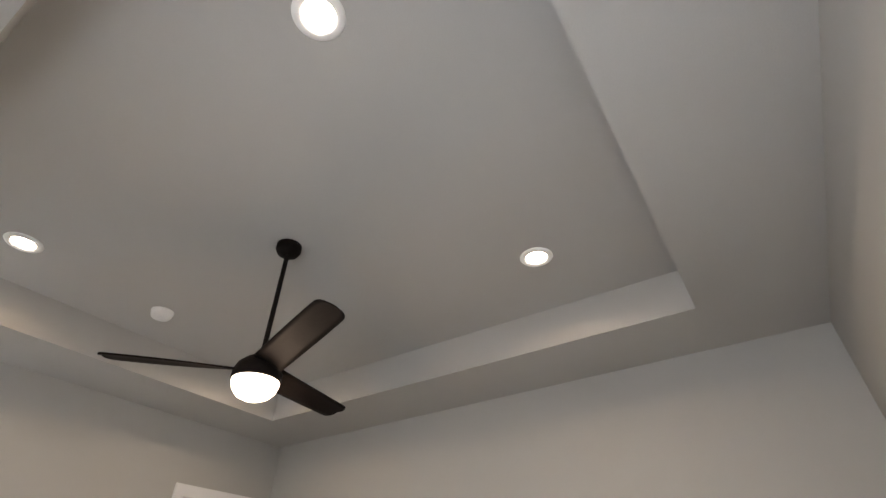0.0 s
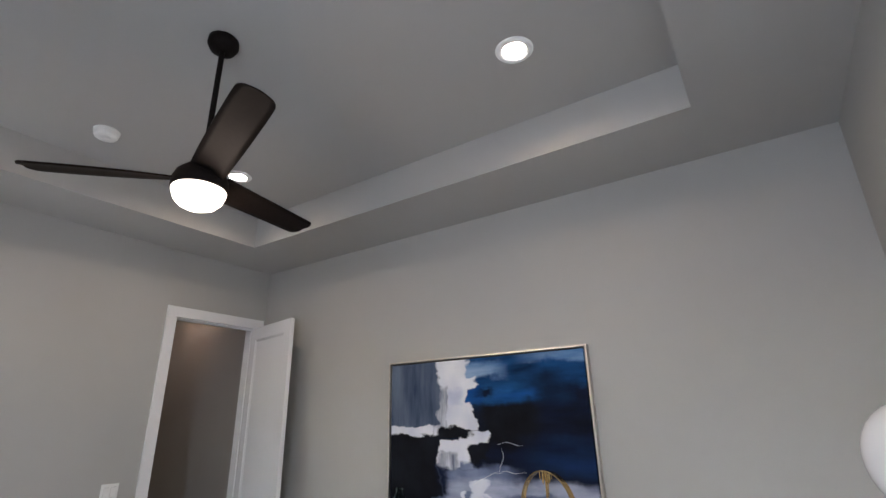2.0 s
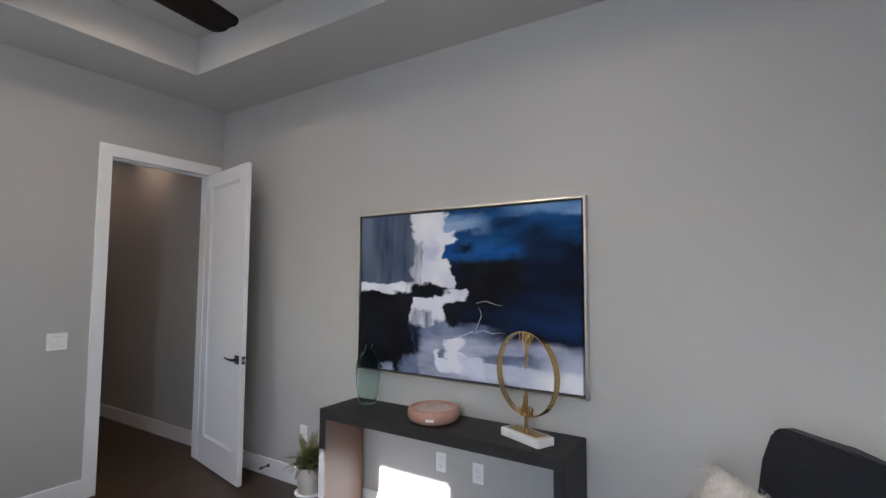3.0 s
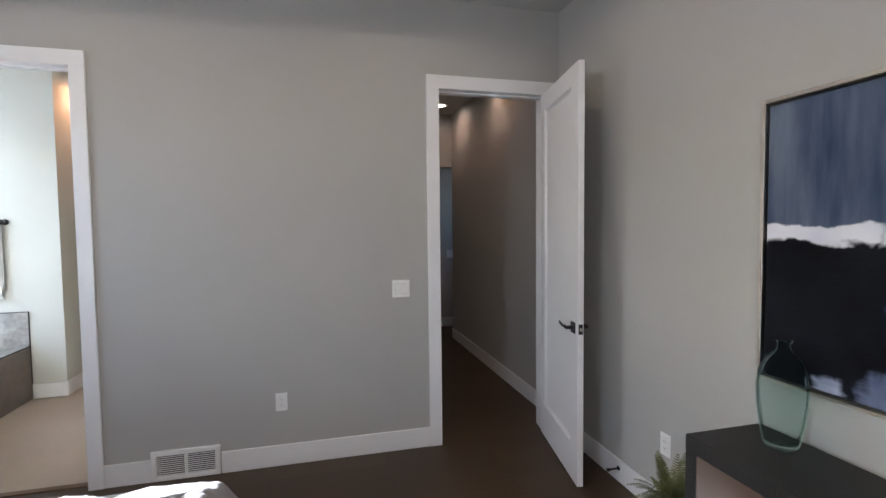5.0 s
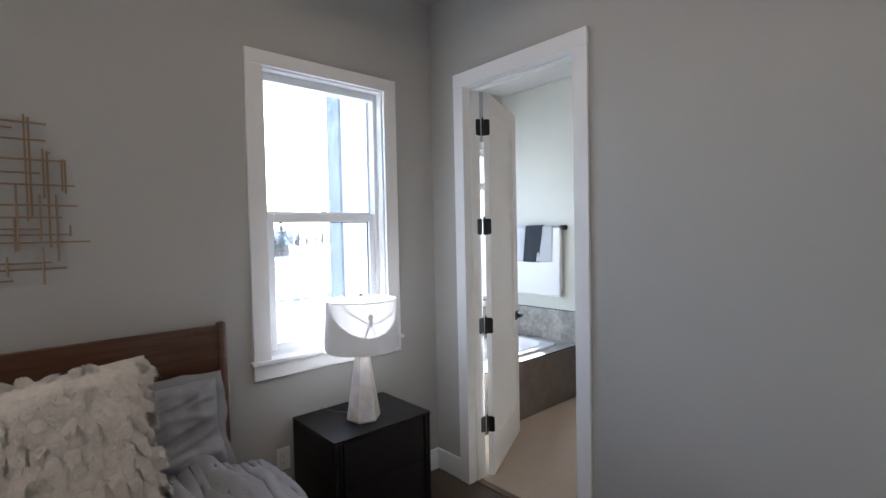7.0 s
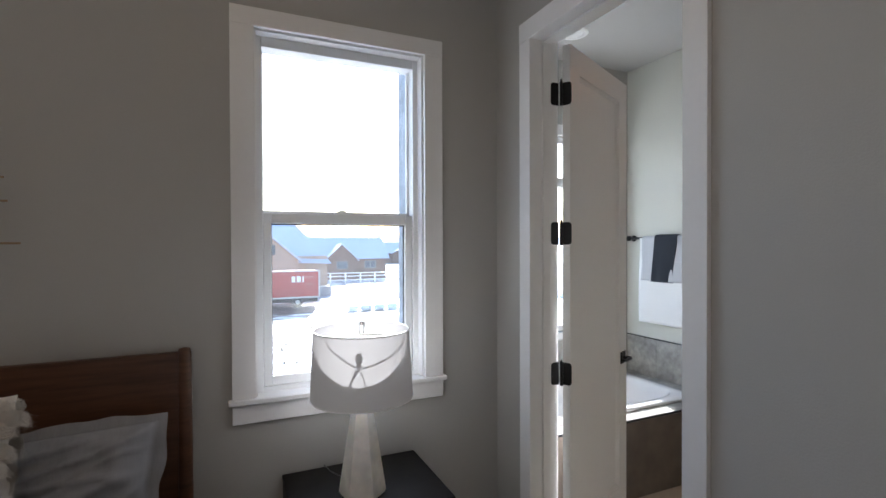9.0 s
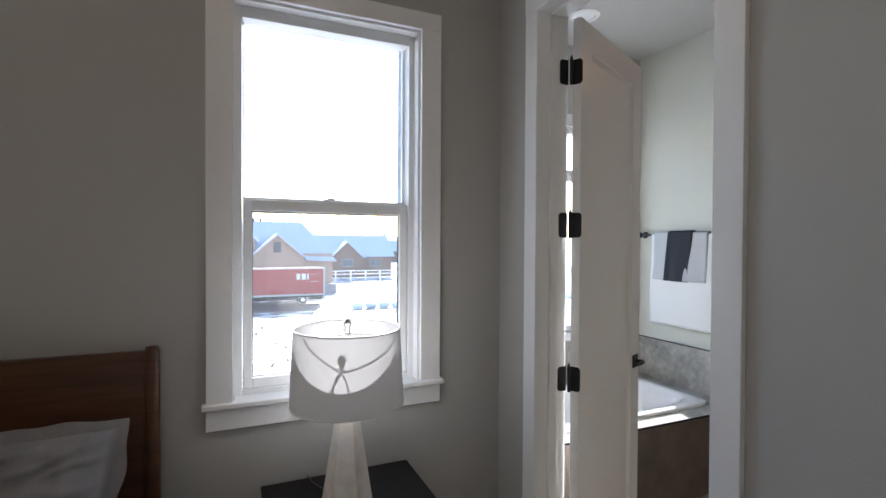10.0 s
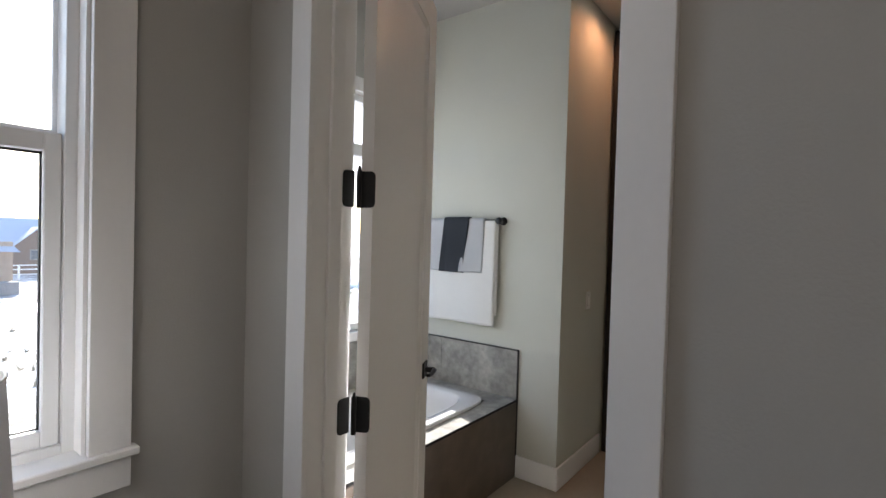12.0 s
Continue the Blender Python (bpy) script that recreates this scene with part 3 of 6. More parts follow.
def painting_material(y0, y1, z0, z1):
    """Blue, black and white strokes laid over each other: soft-edged blocks with ragged, brushed borders."""
    m = bpy.data.materials.new("abstract painting")
    m.use_nodes = True
    nt = m.node_tree
    b = nt.nodes["Principled BSDF"]
    b.inputs["Roughness"].default_value, b.inputs["Specular IOR Level"].default_value = 0.6, 0.08
    co = nt.nodes.new("ShaderNodeTexCoord").outputs["Object"]
    sep = nt.nodes.new("ShaderNodeSeparateXYZ")
    nt.links.new(co, sep.inputs[0])

    def lin(sock, a, b_):
        r = nt.nodes.new("ShaderNodeMapRange")
        r.clamp = False
        r.inputs["From Min"].default_value, r.inputs["From Max"].default_value = a, b_
        nt.links.new(sock, r.inputs["Value"])
        return r.outputs[0]

    u, v = lin(sep.outputs[1], y1, y0), lin(sep.outputs[2], z0, z1)
    comb = nt.nodes.new("ShaderNodeCombineXYZ")
    nt.links.new(u, comb.inputs[0]), nt.links.new(v, comb.inputs[1])

    def noise_at(scale, sx, sy, detail=5, off=0.0):
        p = nt.nodes.new("ShaderNodeMapping")
        p.inputs["Scale"].default_value, p.inputs["Location"].default_value = (sx, sy, 1), (off, off * 0.7, off)
        n = nt.nodes.new("ShaderNodeTexNoise")
        n.inputs["Scale"].default_value, n.inputs["Detail"].default_value = scale, detail
        nt.links.new(comb.outputs[0], p.inputs[0]), nt.links.new(p.outputs[0], n.inputs["Vector"])
        return n.outputs["Fac"]

    def mth(op, a, c):
        n = nt.nodes.new("ShaderNodeMath")
        n.operation = op
        for s, q in zip(n.inputs, (a, c)):
            if isinstance(q, (int, float)):
                s.default_value = q
            else:
                nt.links.new(q, s)
        return n.outputs[0]

    rag1, rag2 = noise_at(4.5, 1.8, 1.0, 3.5), noise_at(4.5, 1.0, 2.0, 3.5, 3.1)
    rag3, rag4 = noise_at(14, 0.7, 1.6, 8, 5.7), noise_at(14, 1.7, 0.7, 8, 8.9)
    uu = mth("ADD", mth("ADD", u, mth("MULTIPLY", mth("SUBTRACT", rag1, 0.5), 0.13)), mth("MULTIPLY", mth("SUBTRACT", rag3, 0.5), 0.05))
    vv = mth("ADD", mth("ADD", v, mth("MULTIPLY", mth("SUBTRACT", rag2, 0.5), 0.13)), mth("MULTIPLY", mth("SUBTRACT", rag4, 0.5), 0.05))

    def band(sock, a, b_, soft):
        n1, n2 = nt.nodes.new("ShaderNodeMapRange"), nt.nodes.new("ShaderNodeMapRange")
        for n, e0, e1 in ((n1, a - soft, a + soft), (n2, b_ + soft, b_ - soft)):
            n.interpolation_type = "SMOOTHSTEP"
            n.inputs["From Min"].default_value, n.inputs["From Max"].default_value = e0, e1
            nt.links.new(sock, n.inputs["Value"])
        return mth("MULTIPLY", n1.outputs[0], n2.outputs[0])

    def streak(c0, c1, sx, sy, off):
        n = noise_at(3.5, sx, sy, 8, off)
        r = nt.nodes.new("ShaderNodeValToRGB")
        r.color_ramp.elements[0].position, r.color_ramp.elements[0].color = 0.3, (*c0, 1)
        r.color_ramp.elements[1].position, r.color_ramp.elements[1].color = 0.7, (*c1, 1)
        nt.links.new(n, r.inputs[0])
        return r.outputs[0]

    last = streak((0.004, 0.006, 0.014), (0.008, 0.013, 0.036), 1, 3, 0.3)

    def lay(colour, a, b_, c, d, soft=0.02, soft_v=None):
        nonlocal last
        k = mth("MULTIPLY", band(uu, a, b_, soft), band(vv, c, d, soft_v or soft))
        mx = nt.nodes.new("ShaderNodeMix")
        mx.data_type = "RGBA"
        nt.links.new(k, mx.inputs["Factor"])
        nt.links.new(last, mx.inputs[6]), nt.links.new(colour, mx.inputs[7])
        last = mx.outputs[2]

    white = streak((0.62, 0.64, 0.74), (0.82, 0.83, 0.88), 2, 1, 1.0)
    lilac = streak((0.16, 0.19, 0.30), (0.52, 0.55, 0.70), 1.2, 2.6, 2.0)
    blue = streak((0.005, 0.022, 0.075), (0.02, 0.11, 0.32), 1.0, 2.5, 4.0)
    pale_blue = streak((0.05, 0.16, 0.38), (0.30, 0.42, 0.62), 0.8, 4, 5.0)
    navy = streak((0.003, 0.005, 0.013), (0.006, 0.013, 0.042), 1, 3, 6.0)
    slate = streak((0.035, 0.055, 0.11), (0.15, 0.185, 0.26), 5, 0.5, 7.0)
    black = streak((0.004, 0.004, 0.006), (0.010, 0.012, 0.018), 2, 1, 8.0)
    bright = streak((0.006, 0.04, 0.15), (0.018, 0.11, 0.38), 0.8, 3.0, 10.0)
    deep = streak((0.004, 0.008, 0.025), (0.012, 0.035, 0.12), 0.8, 2.0, 12.0)
    pale_lilac = streak((0.34, 0.38, 0.53), (0.62, 0.65, 0.78), 1.4, 1.8, 13.0)
    wisp = streak((0.07, 0.09, 0.16), (0.72, 0.74, 0.82), 7, 0.9, 14.0)
    mid = streak((0.05, 0.07, 0.14), (0.22, 0.26, 0.40), 2.0, 2.0, 9.0)
    lay(blue, 0.40, 1.2, 0.68, 1.2, 0.08, 0.05)
    lay(navy, 0.74, 0.90, 0.62, 0.88, 0.11, 0.06)
    lay(navy, 0.88, 1.2, 0.60, 0.80, 0.08, 0.03)
    lay(pale_blue, 0.41, 0.62, 0.86, 0.96, 0.05, 0.02)
    lay(pale_blue, 0.78, 1.2, 0.95, 1.2, 0.12, 0.02)
    lay(bright, 0.44, 0.52, 0.70, 0.80, 0.010, 0.014)
    lay(bright, 0.60, 0.765, 0.715, 0.77, 0.05, 0.02)
    lay(navy, 0.50, 0.58, 0.76, 0.80, 0.03, 0.010)
    lay(black, 0.49, 0.79, 0.42, 0.70, 0.06, 0.035)
    lay(deep, 0.74, 1.3, 0.30, 0.47, 0.12, 0.06)
    lay(mid, 0.28, 0.66, 0.20, 0.305, 0.06, 0.02)
    lay(lilac, 0.30, 1.2, -0.2, 0.235, 0.03, 0.03)
    lay(pale_lilac, 0.60, 1.2, -0.2, 0.15, 0.12, 0.06)
    lay(mid, 0.62, 0.86, 0.10, 0.16, 0.06, 0.012)
    lay(white, 0.80, 1.2, -0.2, 0.10, 0.10, 0.05)
    lay(black, -0.2, 0.285, -0.2, 0.515, 0.008)
    lay(mid, 0.235, 0.31, -0.2, 0.10, 0.012)
    lay(lilac, 0.12, 0.20, -0.2, 0.045, 0.010)
    lay(navy, 0.28, 0.33, 0.12, 0.31, 0.025)
    lay(slate, -0.2, 0.25, 0.55, 1.2, 0.006)
    lay(white, 0.25, 0.455, 0.50, 1.2, 0.007)
    lay(white, 0.44, 0.488, 0.80, 0.87, 0.006)
    lay(white, 0.44, 0.474, 0.54, 0.72, 0.005)
    lay(pale_lilac, 0.325, 0.42, 0.70, 0.80, 0.03, 0.02)
    lay(wisp, 0.24, 0.325, 0.535, 0.82, 0.008, 0.02)
    lay(slate, 0.23, 0.272, 0.56, 1.2, 0.008)
    lay(white, -0.2, 0.25, 0.508, 0.562, 0.006)
    lay(white, 0.40, 0.535, 0.435, 0.535, 0.007)
    lay(black, 0.272, 0.45, 0.488, 0.543, 0.008, 0.008)
    lay(white, 0.292, 0.455, 0.31, 0.468, 0.006)
    lay(wisp, 0.30, 0.38, 0.30, 0.38, 0.012)
    lay(black, 0.45, 0.545, 0.335, 0.425, 0.008)
    lay(mid, 0.39, 0.46, 0.30, 0.345, 0.010)
    lay(white, 0.405, 0.545, 0.03, 0.165, 0.006)
    lay(white, 0.45, 0.53, 0.13, 0.225, 0.006)
    lay(pale_lilac, 0.515, 0.63, 0.01, 0.14, 0.008)
    lay(mid, 0.425, 0.455, 0.10, 0.17, 0.006)
    nt.links.new(last, b.inputs["Base Color"])
    bp = nt.nodes.new("ShaderNodeBump")
    bp.inputs["Strength"].default_value, bp.inputs["Distance"].default_value = 0.25, 0.004
    nt.links.new(noise_at(12, 3, 6, 8, 11), bp.inputs["Height"]), nt.links.new(bp.outputs[0], b.inputs["Normal"])
    return m


def painting():
    y0, y1, z0, z1 = -3.268, -1.690, 0.920, 1.985
    p = thing("painting", (W, (y0 + y1) / 2, z0), "large abstract painting in blue, black and white, thin silver frame", "painting")
    bm = bmesh.new()
    f, xa = 0.014, W - 0.048
    for a, b, c, d in ((y0, y0 + f, z0, z1), (y1 - f, y1, z0, z1), (y0 + f, y1 - f, z1 - f, z1), (y0 + f, y1 - f, z0, z0 + f)):
        bm_box(bm, xa, W - 0.001, a, b, c, d, 0.0015)
    part("frame", bm, STEEL, p, "champagne silver frame")
    part("shadow_gap", box(W - 0.015, W - 0.005, y0 + f, y1 - f, z0 + f, z1 - f), SLOT, p, "black recess")
    g = 0.011
    part("canvas", box(W - 0.040, W - 0.016, y0 + f + g, y1 - f - g, z0 + f + g, z1 - f - g, 0.003, 2), painting_material(y0 + f + g, y1 - f - g, z0 + f + g, z1 - f - g), p, "painted canvas")
    # thin white scrawls of paint
    cw = lambda u, v: (W - 0.0405, y1 - f - g + u * (y0 - y1 + 2 * f + 2 * g), z0 + f + g + v * (z1 - z0 - 2 * f - 2 * g))
    curves = [[(0.587 + 0.12 * k / 10, 0.450 + 0.010 * math.sin(k * 0.62 - 0.6)) for k in range(11)],
              [(0.56 + 0.15 * k / 12, 0.285 - 0.012 * math.sin(k * 0.95) * (1 - k / 14)) for k in range(13)],
              [(0.455 + 0.13 * k / 10, 0.195 + 0.095 * (k / 10) ** 0.8) for k in range(11)],
              [(0.60 + 0.012 * math.sin(k / 12 * 4.4), 0.425 - 0.12 * k / 12 - 0.02 * (k / 12) ** 3) for k in range(13)]]
    for c in curves:
        part("paint_scrawl", tube([cw(*q) for q in c], lambda s: 0.0004 + 0.0009 * math.sin(math.pi * s), 6), TRIM, p, "white line of paint", True)


painting()

# ---- console and what stands on it ----
SHAGREEN = material("black embossed leather", (0.016, 0.015, 0.015), 0.5, grain=0.5, scale=160, blotch=0.2, bump=0.5)


def console():
    x0, x1, y0, y1, top = 3.72, 4.07, -3.25, -1.695, 0.735
    c = thing("console_table", (3.9, (y0 + y1) / 2, 0), "black waterfall console table against the wall", "console table")
    part("top", box(x0, x1, y0, y1, top - 0.062, top, 0.004, 2), SHAGREEN, c)
    part("end_panel", box(x0, x1, y0, y0 + 0.052, 0, top - 0.062, 0.003), SHAGREEN, c)
    part("end_panel", box(x0, x1, y1 - 0.052, y1, 0, top - 0.062, 0.003), SHAGREEN, c)
    # thin added sheet, the sun's warm glow on the leg put into its colour
    part("lining", box(x0 + 0.004, x1 - 0.002, y1 - 0.0545, y1 - 0.0525, 0.002, top - 0.065), material("warm sun-glow brown", (0.115, 0.062, 0.038), 0.5, blotch=0.08), c, "inner face with the sun's brown glow in its colour")


console()

# ---- bed ----
WALNUT = material("walnut wood", (0.098, 0.043, 0.021), 0.42, grain=0.35, scale=9, blotch=0.15, blotch_scale=2, bump=0.05, stretch=(1, 0.6, 7))
SHEET = material("grey cotton bedding", (0.32, 0.325, 0.345), 0.85, grain=0.05, scale=11, blotch=0.05, blotch_scale=4, bump=0.3, spec=0.12, stretch=(1.0, 2.6, 1.0))
BED_Y0, BED_Y1 = -3.30, -1.362


def bed():
    b = thing("bed", (1.0, -2.33, 0), "walnut bed with grey bedding, headboard against the wall", "bed")
    # headboard: two round posts with a broad board that leans back a little
    for y in (-1.362, -3.298):
        part("post", lathe([(0, 0), (0.024, 0.0), (0.026, 0.6), (0.023, 1.155), (0.019, 1.17), (0, 1.174)], (0.046, y, 0), 20), WALNUT, b, "rounded walnut post", True)
    bm = box(0.026, 0.056, -3.285, -1.375, 0.35, 1.158, 0.006, 2)
    part("headboard", bm, WALNUT, b, "plain walnut headboard")
    part("side_rail", box(0.05, 2.06, -1.39, -1.365, 0.22, 0.34, 0.004), WALNUT, b)
    part("side_rail", box(0.05, 2.06, -3.295, -3.27, 0.22, 0.34, 0.004), WALNUT, b)
    part("foot_rail", box(2.06, 2.085, -3.295, -1.365, 0.22, 0.36, 0.004), WALNUT, b)
    for y in (-1.39, -3.27):
        part("leg", lathe([(0, 0), (0.02, 0), (0.028, 0.25), (0, 0.25)], (2.05, y, 0), 16), WALNUT, b, smooth=True)
    part("mattress", box(0.06, 2.05, -3.27, -1.39, 0.28, 0.55, 0.05, 3), SHEET, b, "grey sheeted mattress")


bed()


def soft_sheet(name, fn, nu, nv, mat, parent=None, label="", thick=0.02):
    """A cloth from a function of (u, v); folded and given thickness."""
    bm = bmesh.new()
    g = [[bm.verts.new(fn(i / nu, j / nv)) for j in range(nv + 1)] for i in range(nu + 1)]
    for i in range(nu):
        for j in range(nv):
            bm.faces.new((g[i][j], g[i + 1][j], g[i + 1][j + 1], g[i][j + 1]))
    ob = part(name, bm, mat, parent, label, True)
    md = ob.modifiers.new("thickness", "SOLIDIFY")
    md.thickness, md.offset = thick, -1
    return ob


def duvet_point(u, v):
    """u runs from the pillows to the foot, v across; both ends of v hang down the sides."""
    x = 0.42 + 1.72 * u
    s = v * 2.5 - 1.25                        # metres across from the middle
    w = 0.955
    over = max(0.0, abs(s) - w)
    sg = 1 if s > 0 else -1
    y = -2.33 + sg * (min(abs(s), w) + 0.085 * math.sin(min(1, over / 0.08) * math.pi / 2))
    crease = lambda a, b, o: (1 - abs(noise.noise(Vector((x * a + 0.5 * s, s * b - 0.6 * x, o)))) * 2.2)
    deep = max(0.0, crease(1.3, 5.5, 3.0)) ** 4 * 0.030 + max(0.0, crease(0.9, 9.5, 7.0)) ** 3 * 0.030 + max(0.0, crease(1.6, 17.0, 9.0)) ** 3 * 0.017
    fold = deep + 0.024 * noise.noise(Vector((x * 2.2, s * 5.0, 1.0))) + 0.010 * noise.noise(Vector((x * 5 + s * 6, s * 9 - x * 3, 4.0)))
    ridge = 0.006 * math.sin(s * 24 + 5 * noise.noise(Vector((x * 1.6, s * 1.5, 8.0))) + x * 9)
    z = 0.592 + 0.045 * (1 - u) ** 5 + fold + ridge - max(0, over - 0.03) * 1.0 - 0.05 * max(0, (abs(s) - 0.80) / 0.155) ** 2 * (over == 0) - (0.05 if over else 0)
    if u > 0.93:
        z -= (u - 0.93) * 2.2
    y += 0.02 * noise.noise(Vector((x * 4, z * 3, 2.0))) * (1 if over else 0)
    return (x, y, z)


dv = soft_sheet("duvet", duvet_point, 240, 360, SHEET, thick=0.03)
tagged(dv, "rumpled grey-lavender duvet spread over the bed", "duvet")


def pillow(name, centre, size, turn, mat, label, puff=1.0, seed=0.0, wrinkle=0.012, flange=0.0):
    """A stuffed pillow: size (width, height, depth) before it is turned."""
    w, h, d = size
    bm = bmesh.new()
    n = 44
    def pt(i, j, side):
        u, v = i / n * 2 - 1, j / n * 2 - 1
        k = max(0.0, (1 - u ** 4)) ** 0.5 * max(0.0, (1 - v ** 4)) ** 0.5
        pinch = 1 - 0.07 * (1 - abs(v)) * abs(u) ** 3 - 0.0
        pinch_v = 1 - 0.07 * (1 - abs(u)) * abs(v) ** 3
        wr = wrinkle * (noise.noise(Vector((u * 2.5 + seed, v * 2.5, side * 3.0))) + 0.5 * noise.noise(Vector((u * 6 + seed, v * 5, side * 5.0))))
        wr += wrinkle * 0.8 * max(0.0, 1 - 2.4 * abs(noise.noise(Vector((u * 1.2 + v + seed, v * 3.4 - u * 2, side * 2.0))))) ** 3
        return Vector((u * w / 2 * pinch, v * h / 2 * pinch_v, side * (d / 2 * k * puff) + wr * k))
    top = [[bm.verts.new(pt(i, j, 1)) for j in range(n + 1)] for i in range(n + 1)]
    bot = [[top[i][j] if i in (0, n) or j in (0, n) else bm.verts.new(pt(i, j, -1)) for j in range(n + 1)] for i in range(n + 1)]
    for i in range(n):
        for j in range(n):
            bm.faces.new((top[i][j], top[i + 1][j], top[i + 1][j + 1], top[i][j + 1]))
            bm.faces.new((bot[i][j + 1], bot[i + 1][j + 1], bot[i + 1][j], bot[i][j]))
    if flange:                                # a loose, waving border
        loop = [(i, 0) for i in range(n)] + [(n, j) for j in range(n)] + [(n - i, n) for i in range(n)] + [(0, n - j) for j in range(n)]
        outer = []
        for k, (i, j) in enumerate(loop):
            c = top[i][j].co
            d = Vector((c.x / (w / 2), c.y / (h / 2), 0))
            d = Vector((d.x ** 5, d.y ** 5, 0)).normalized() if d.length else Vector((1, 0, 0))
            wv = noise.noise(Vector((c.x * 9 + seed, c.y * 9, 2.0)))
            outer.append(bm.verts.new(c + d * flange * (1 + 0.5 * wv) + Vector((0, 0, 0.03 * noise.noise(Vector((c.x * 14, c.y * 14 + seed, 5.0)))))))
        for k in range(len(loop)):
            a, b = loop[k], loop[(k + 1) % len(loop)]
            bm.faces.new((top[a[0]][a[1]], top[b[0]][b[1]], outer[(k + 1) % len(loop)], outer[k]))
    ob = part(name, bm, mat, smooth=True, turn=Matrix.Translation(centre) @ turn)
    return tagged(ob, label, "pillow")


def upright(lean, yaw=0.0, roll=0.0):
    """Turns a flat pillow to stand with its face to +x, its top leaning back to -x by lean degrees."""
    return Matrix.Rotation(radians(yaw), 4, "Z") @ Matrix.Rotation(radians(90 - lean), 4, "Y") @ Matrix.Rotation(radians(90 + roll), 4, "Z")


for y_ in (-1.79, -2.75):
    tagged(pillow("pillow", (0.26, y_ + (0.012 if y_ > -2 else -0.02), 0.775 if y_ > -2 else 0.74), (0.70, 0.40, 0.23), upright(24), SHEET, "grey cotton pillow propped against the headboard", seed=y_, wrinkle=0.034, flange=0.032), group="bed pillows")
FUR = material("cream long-haired fleece", (0.74, 0.70, 0.635), 0.9, grain=0.10, scale=55, blotch=0.08, blotch_scale=14, spec=0.1)


def fur_pillow(centre, size, turn, label, strands=5200):
    f = pillow("fur_pillow", centre, size, turn, FUR, label, 1.05, 5.0, 0.010)
    me = f.data
    rng = random.Random(4)
    polys = me.polygons
    verts, faces = [], []
    down = Vector((0, 0, -1))
    tufts = []
    n_ = 44
    for row in range(0, n_, 3):
        for col in range(0, n_, 3):
            for side in (0, 1):
                i, j = min(n_ - 1, col + (row // 3) % 2), row
                p = polys[(i * n_ + j) * 2 + side]
                at = p.center + noise.noise_vector(p.center * 40) * 0.007
                nn = p.normal.copy()
                edge = i < 3 or i > n_ - 4 or j < 3 or j > n_ - 4
                fall = down + Vector((rng.uniform(-1, 1), rng.uniform(-1, 1), rng.uniform(0, 1.2))) * (0.6 if edge else 0.0)
                way = (nn * 0.50 + fall * 0.95 + Vector((rng.uniform(-1, 1), rng.uniform(-1, 1), rng.uniform(-1, 1))) * 0.15 + Vector((0, 0.12, 0))).normalized()
                tufts.append((at, nn, way, rng.uniform(0.75, 1.15) * (0.55 if edge else 1.0)))
    for k in range(strands):
        c0, n, way, size_ = tufts[rng.randrange(len(tufts))]
        t1 = n.orthogonal().normalized()
        t2 = n.cross(t1)
        q, w = rng.uniform(0, 6.28), 0.025 * math.sqrt(rng.random())
        o = c0 + t1 * (w * math.cos(q)) + t2 * (w * math.sin(q)) - n * 0.004
        length = rng.uniform(0.066, 0.096) * size_
        end = c0 + way * length + (o - c0) * 0.20
        side = way.cross(n).normalized() * rng.uniform(0.0005, 0.001)
        mid = o.lerp(end, 0.5) + n * 0.015 + (o - c0) * 0.15
        tip = end + down * 0.012 - n * 0.008 - (o - c0) * 0.06 + Vector((rng.uniform(-1, 1), rng.uniform(-1, 1), rng.uniform(-1, 1))) * (0.010 if rng.random() < 0.8 else 0.024)
        i = len(verts)
        verts += [o - side, o + side, mid + side * 0.8, mid - side * 0.8, tip]
        faces += [(i, i + 1, i + 2, i + 3), (i + 3, i + 2, i + 4)]
    m2 = bpy.data.meshes.new("fur")
    m2.from_pydata([tuple(v) for v in verts], [], faces)
    m2.materials.append(FUR)
    h = new("fur", m2)
    h.parent = f
    tagged(h, "long cream strands", kind="stuff")


fur_pillow((0.51, -2.035, 0.87), (0.62, 0.58, 0.18), upright(24, -4, 3), "fluffy cream long-haired cushion standing on the bed", 92000)

# ---- nightstand and lamp ----
NIGHT = material("black stained oak", (0.012, 0.011, 0.011), 0.5, spec=0.3, grain=0.25, scale=14, blotch=0.1, bump=0.06, stretch=(1, 1, 8))


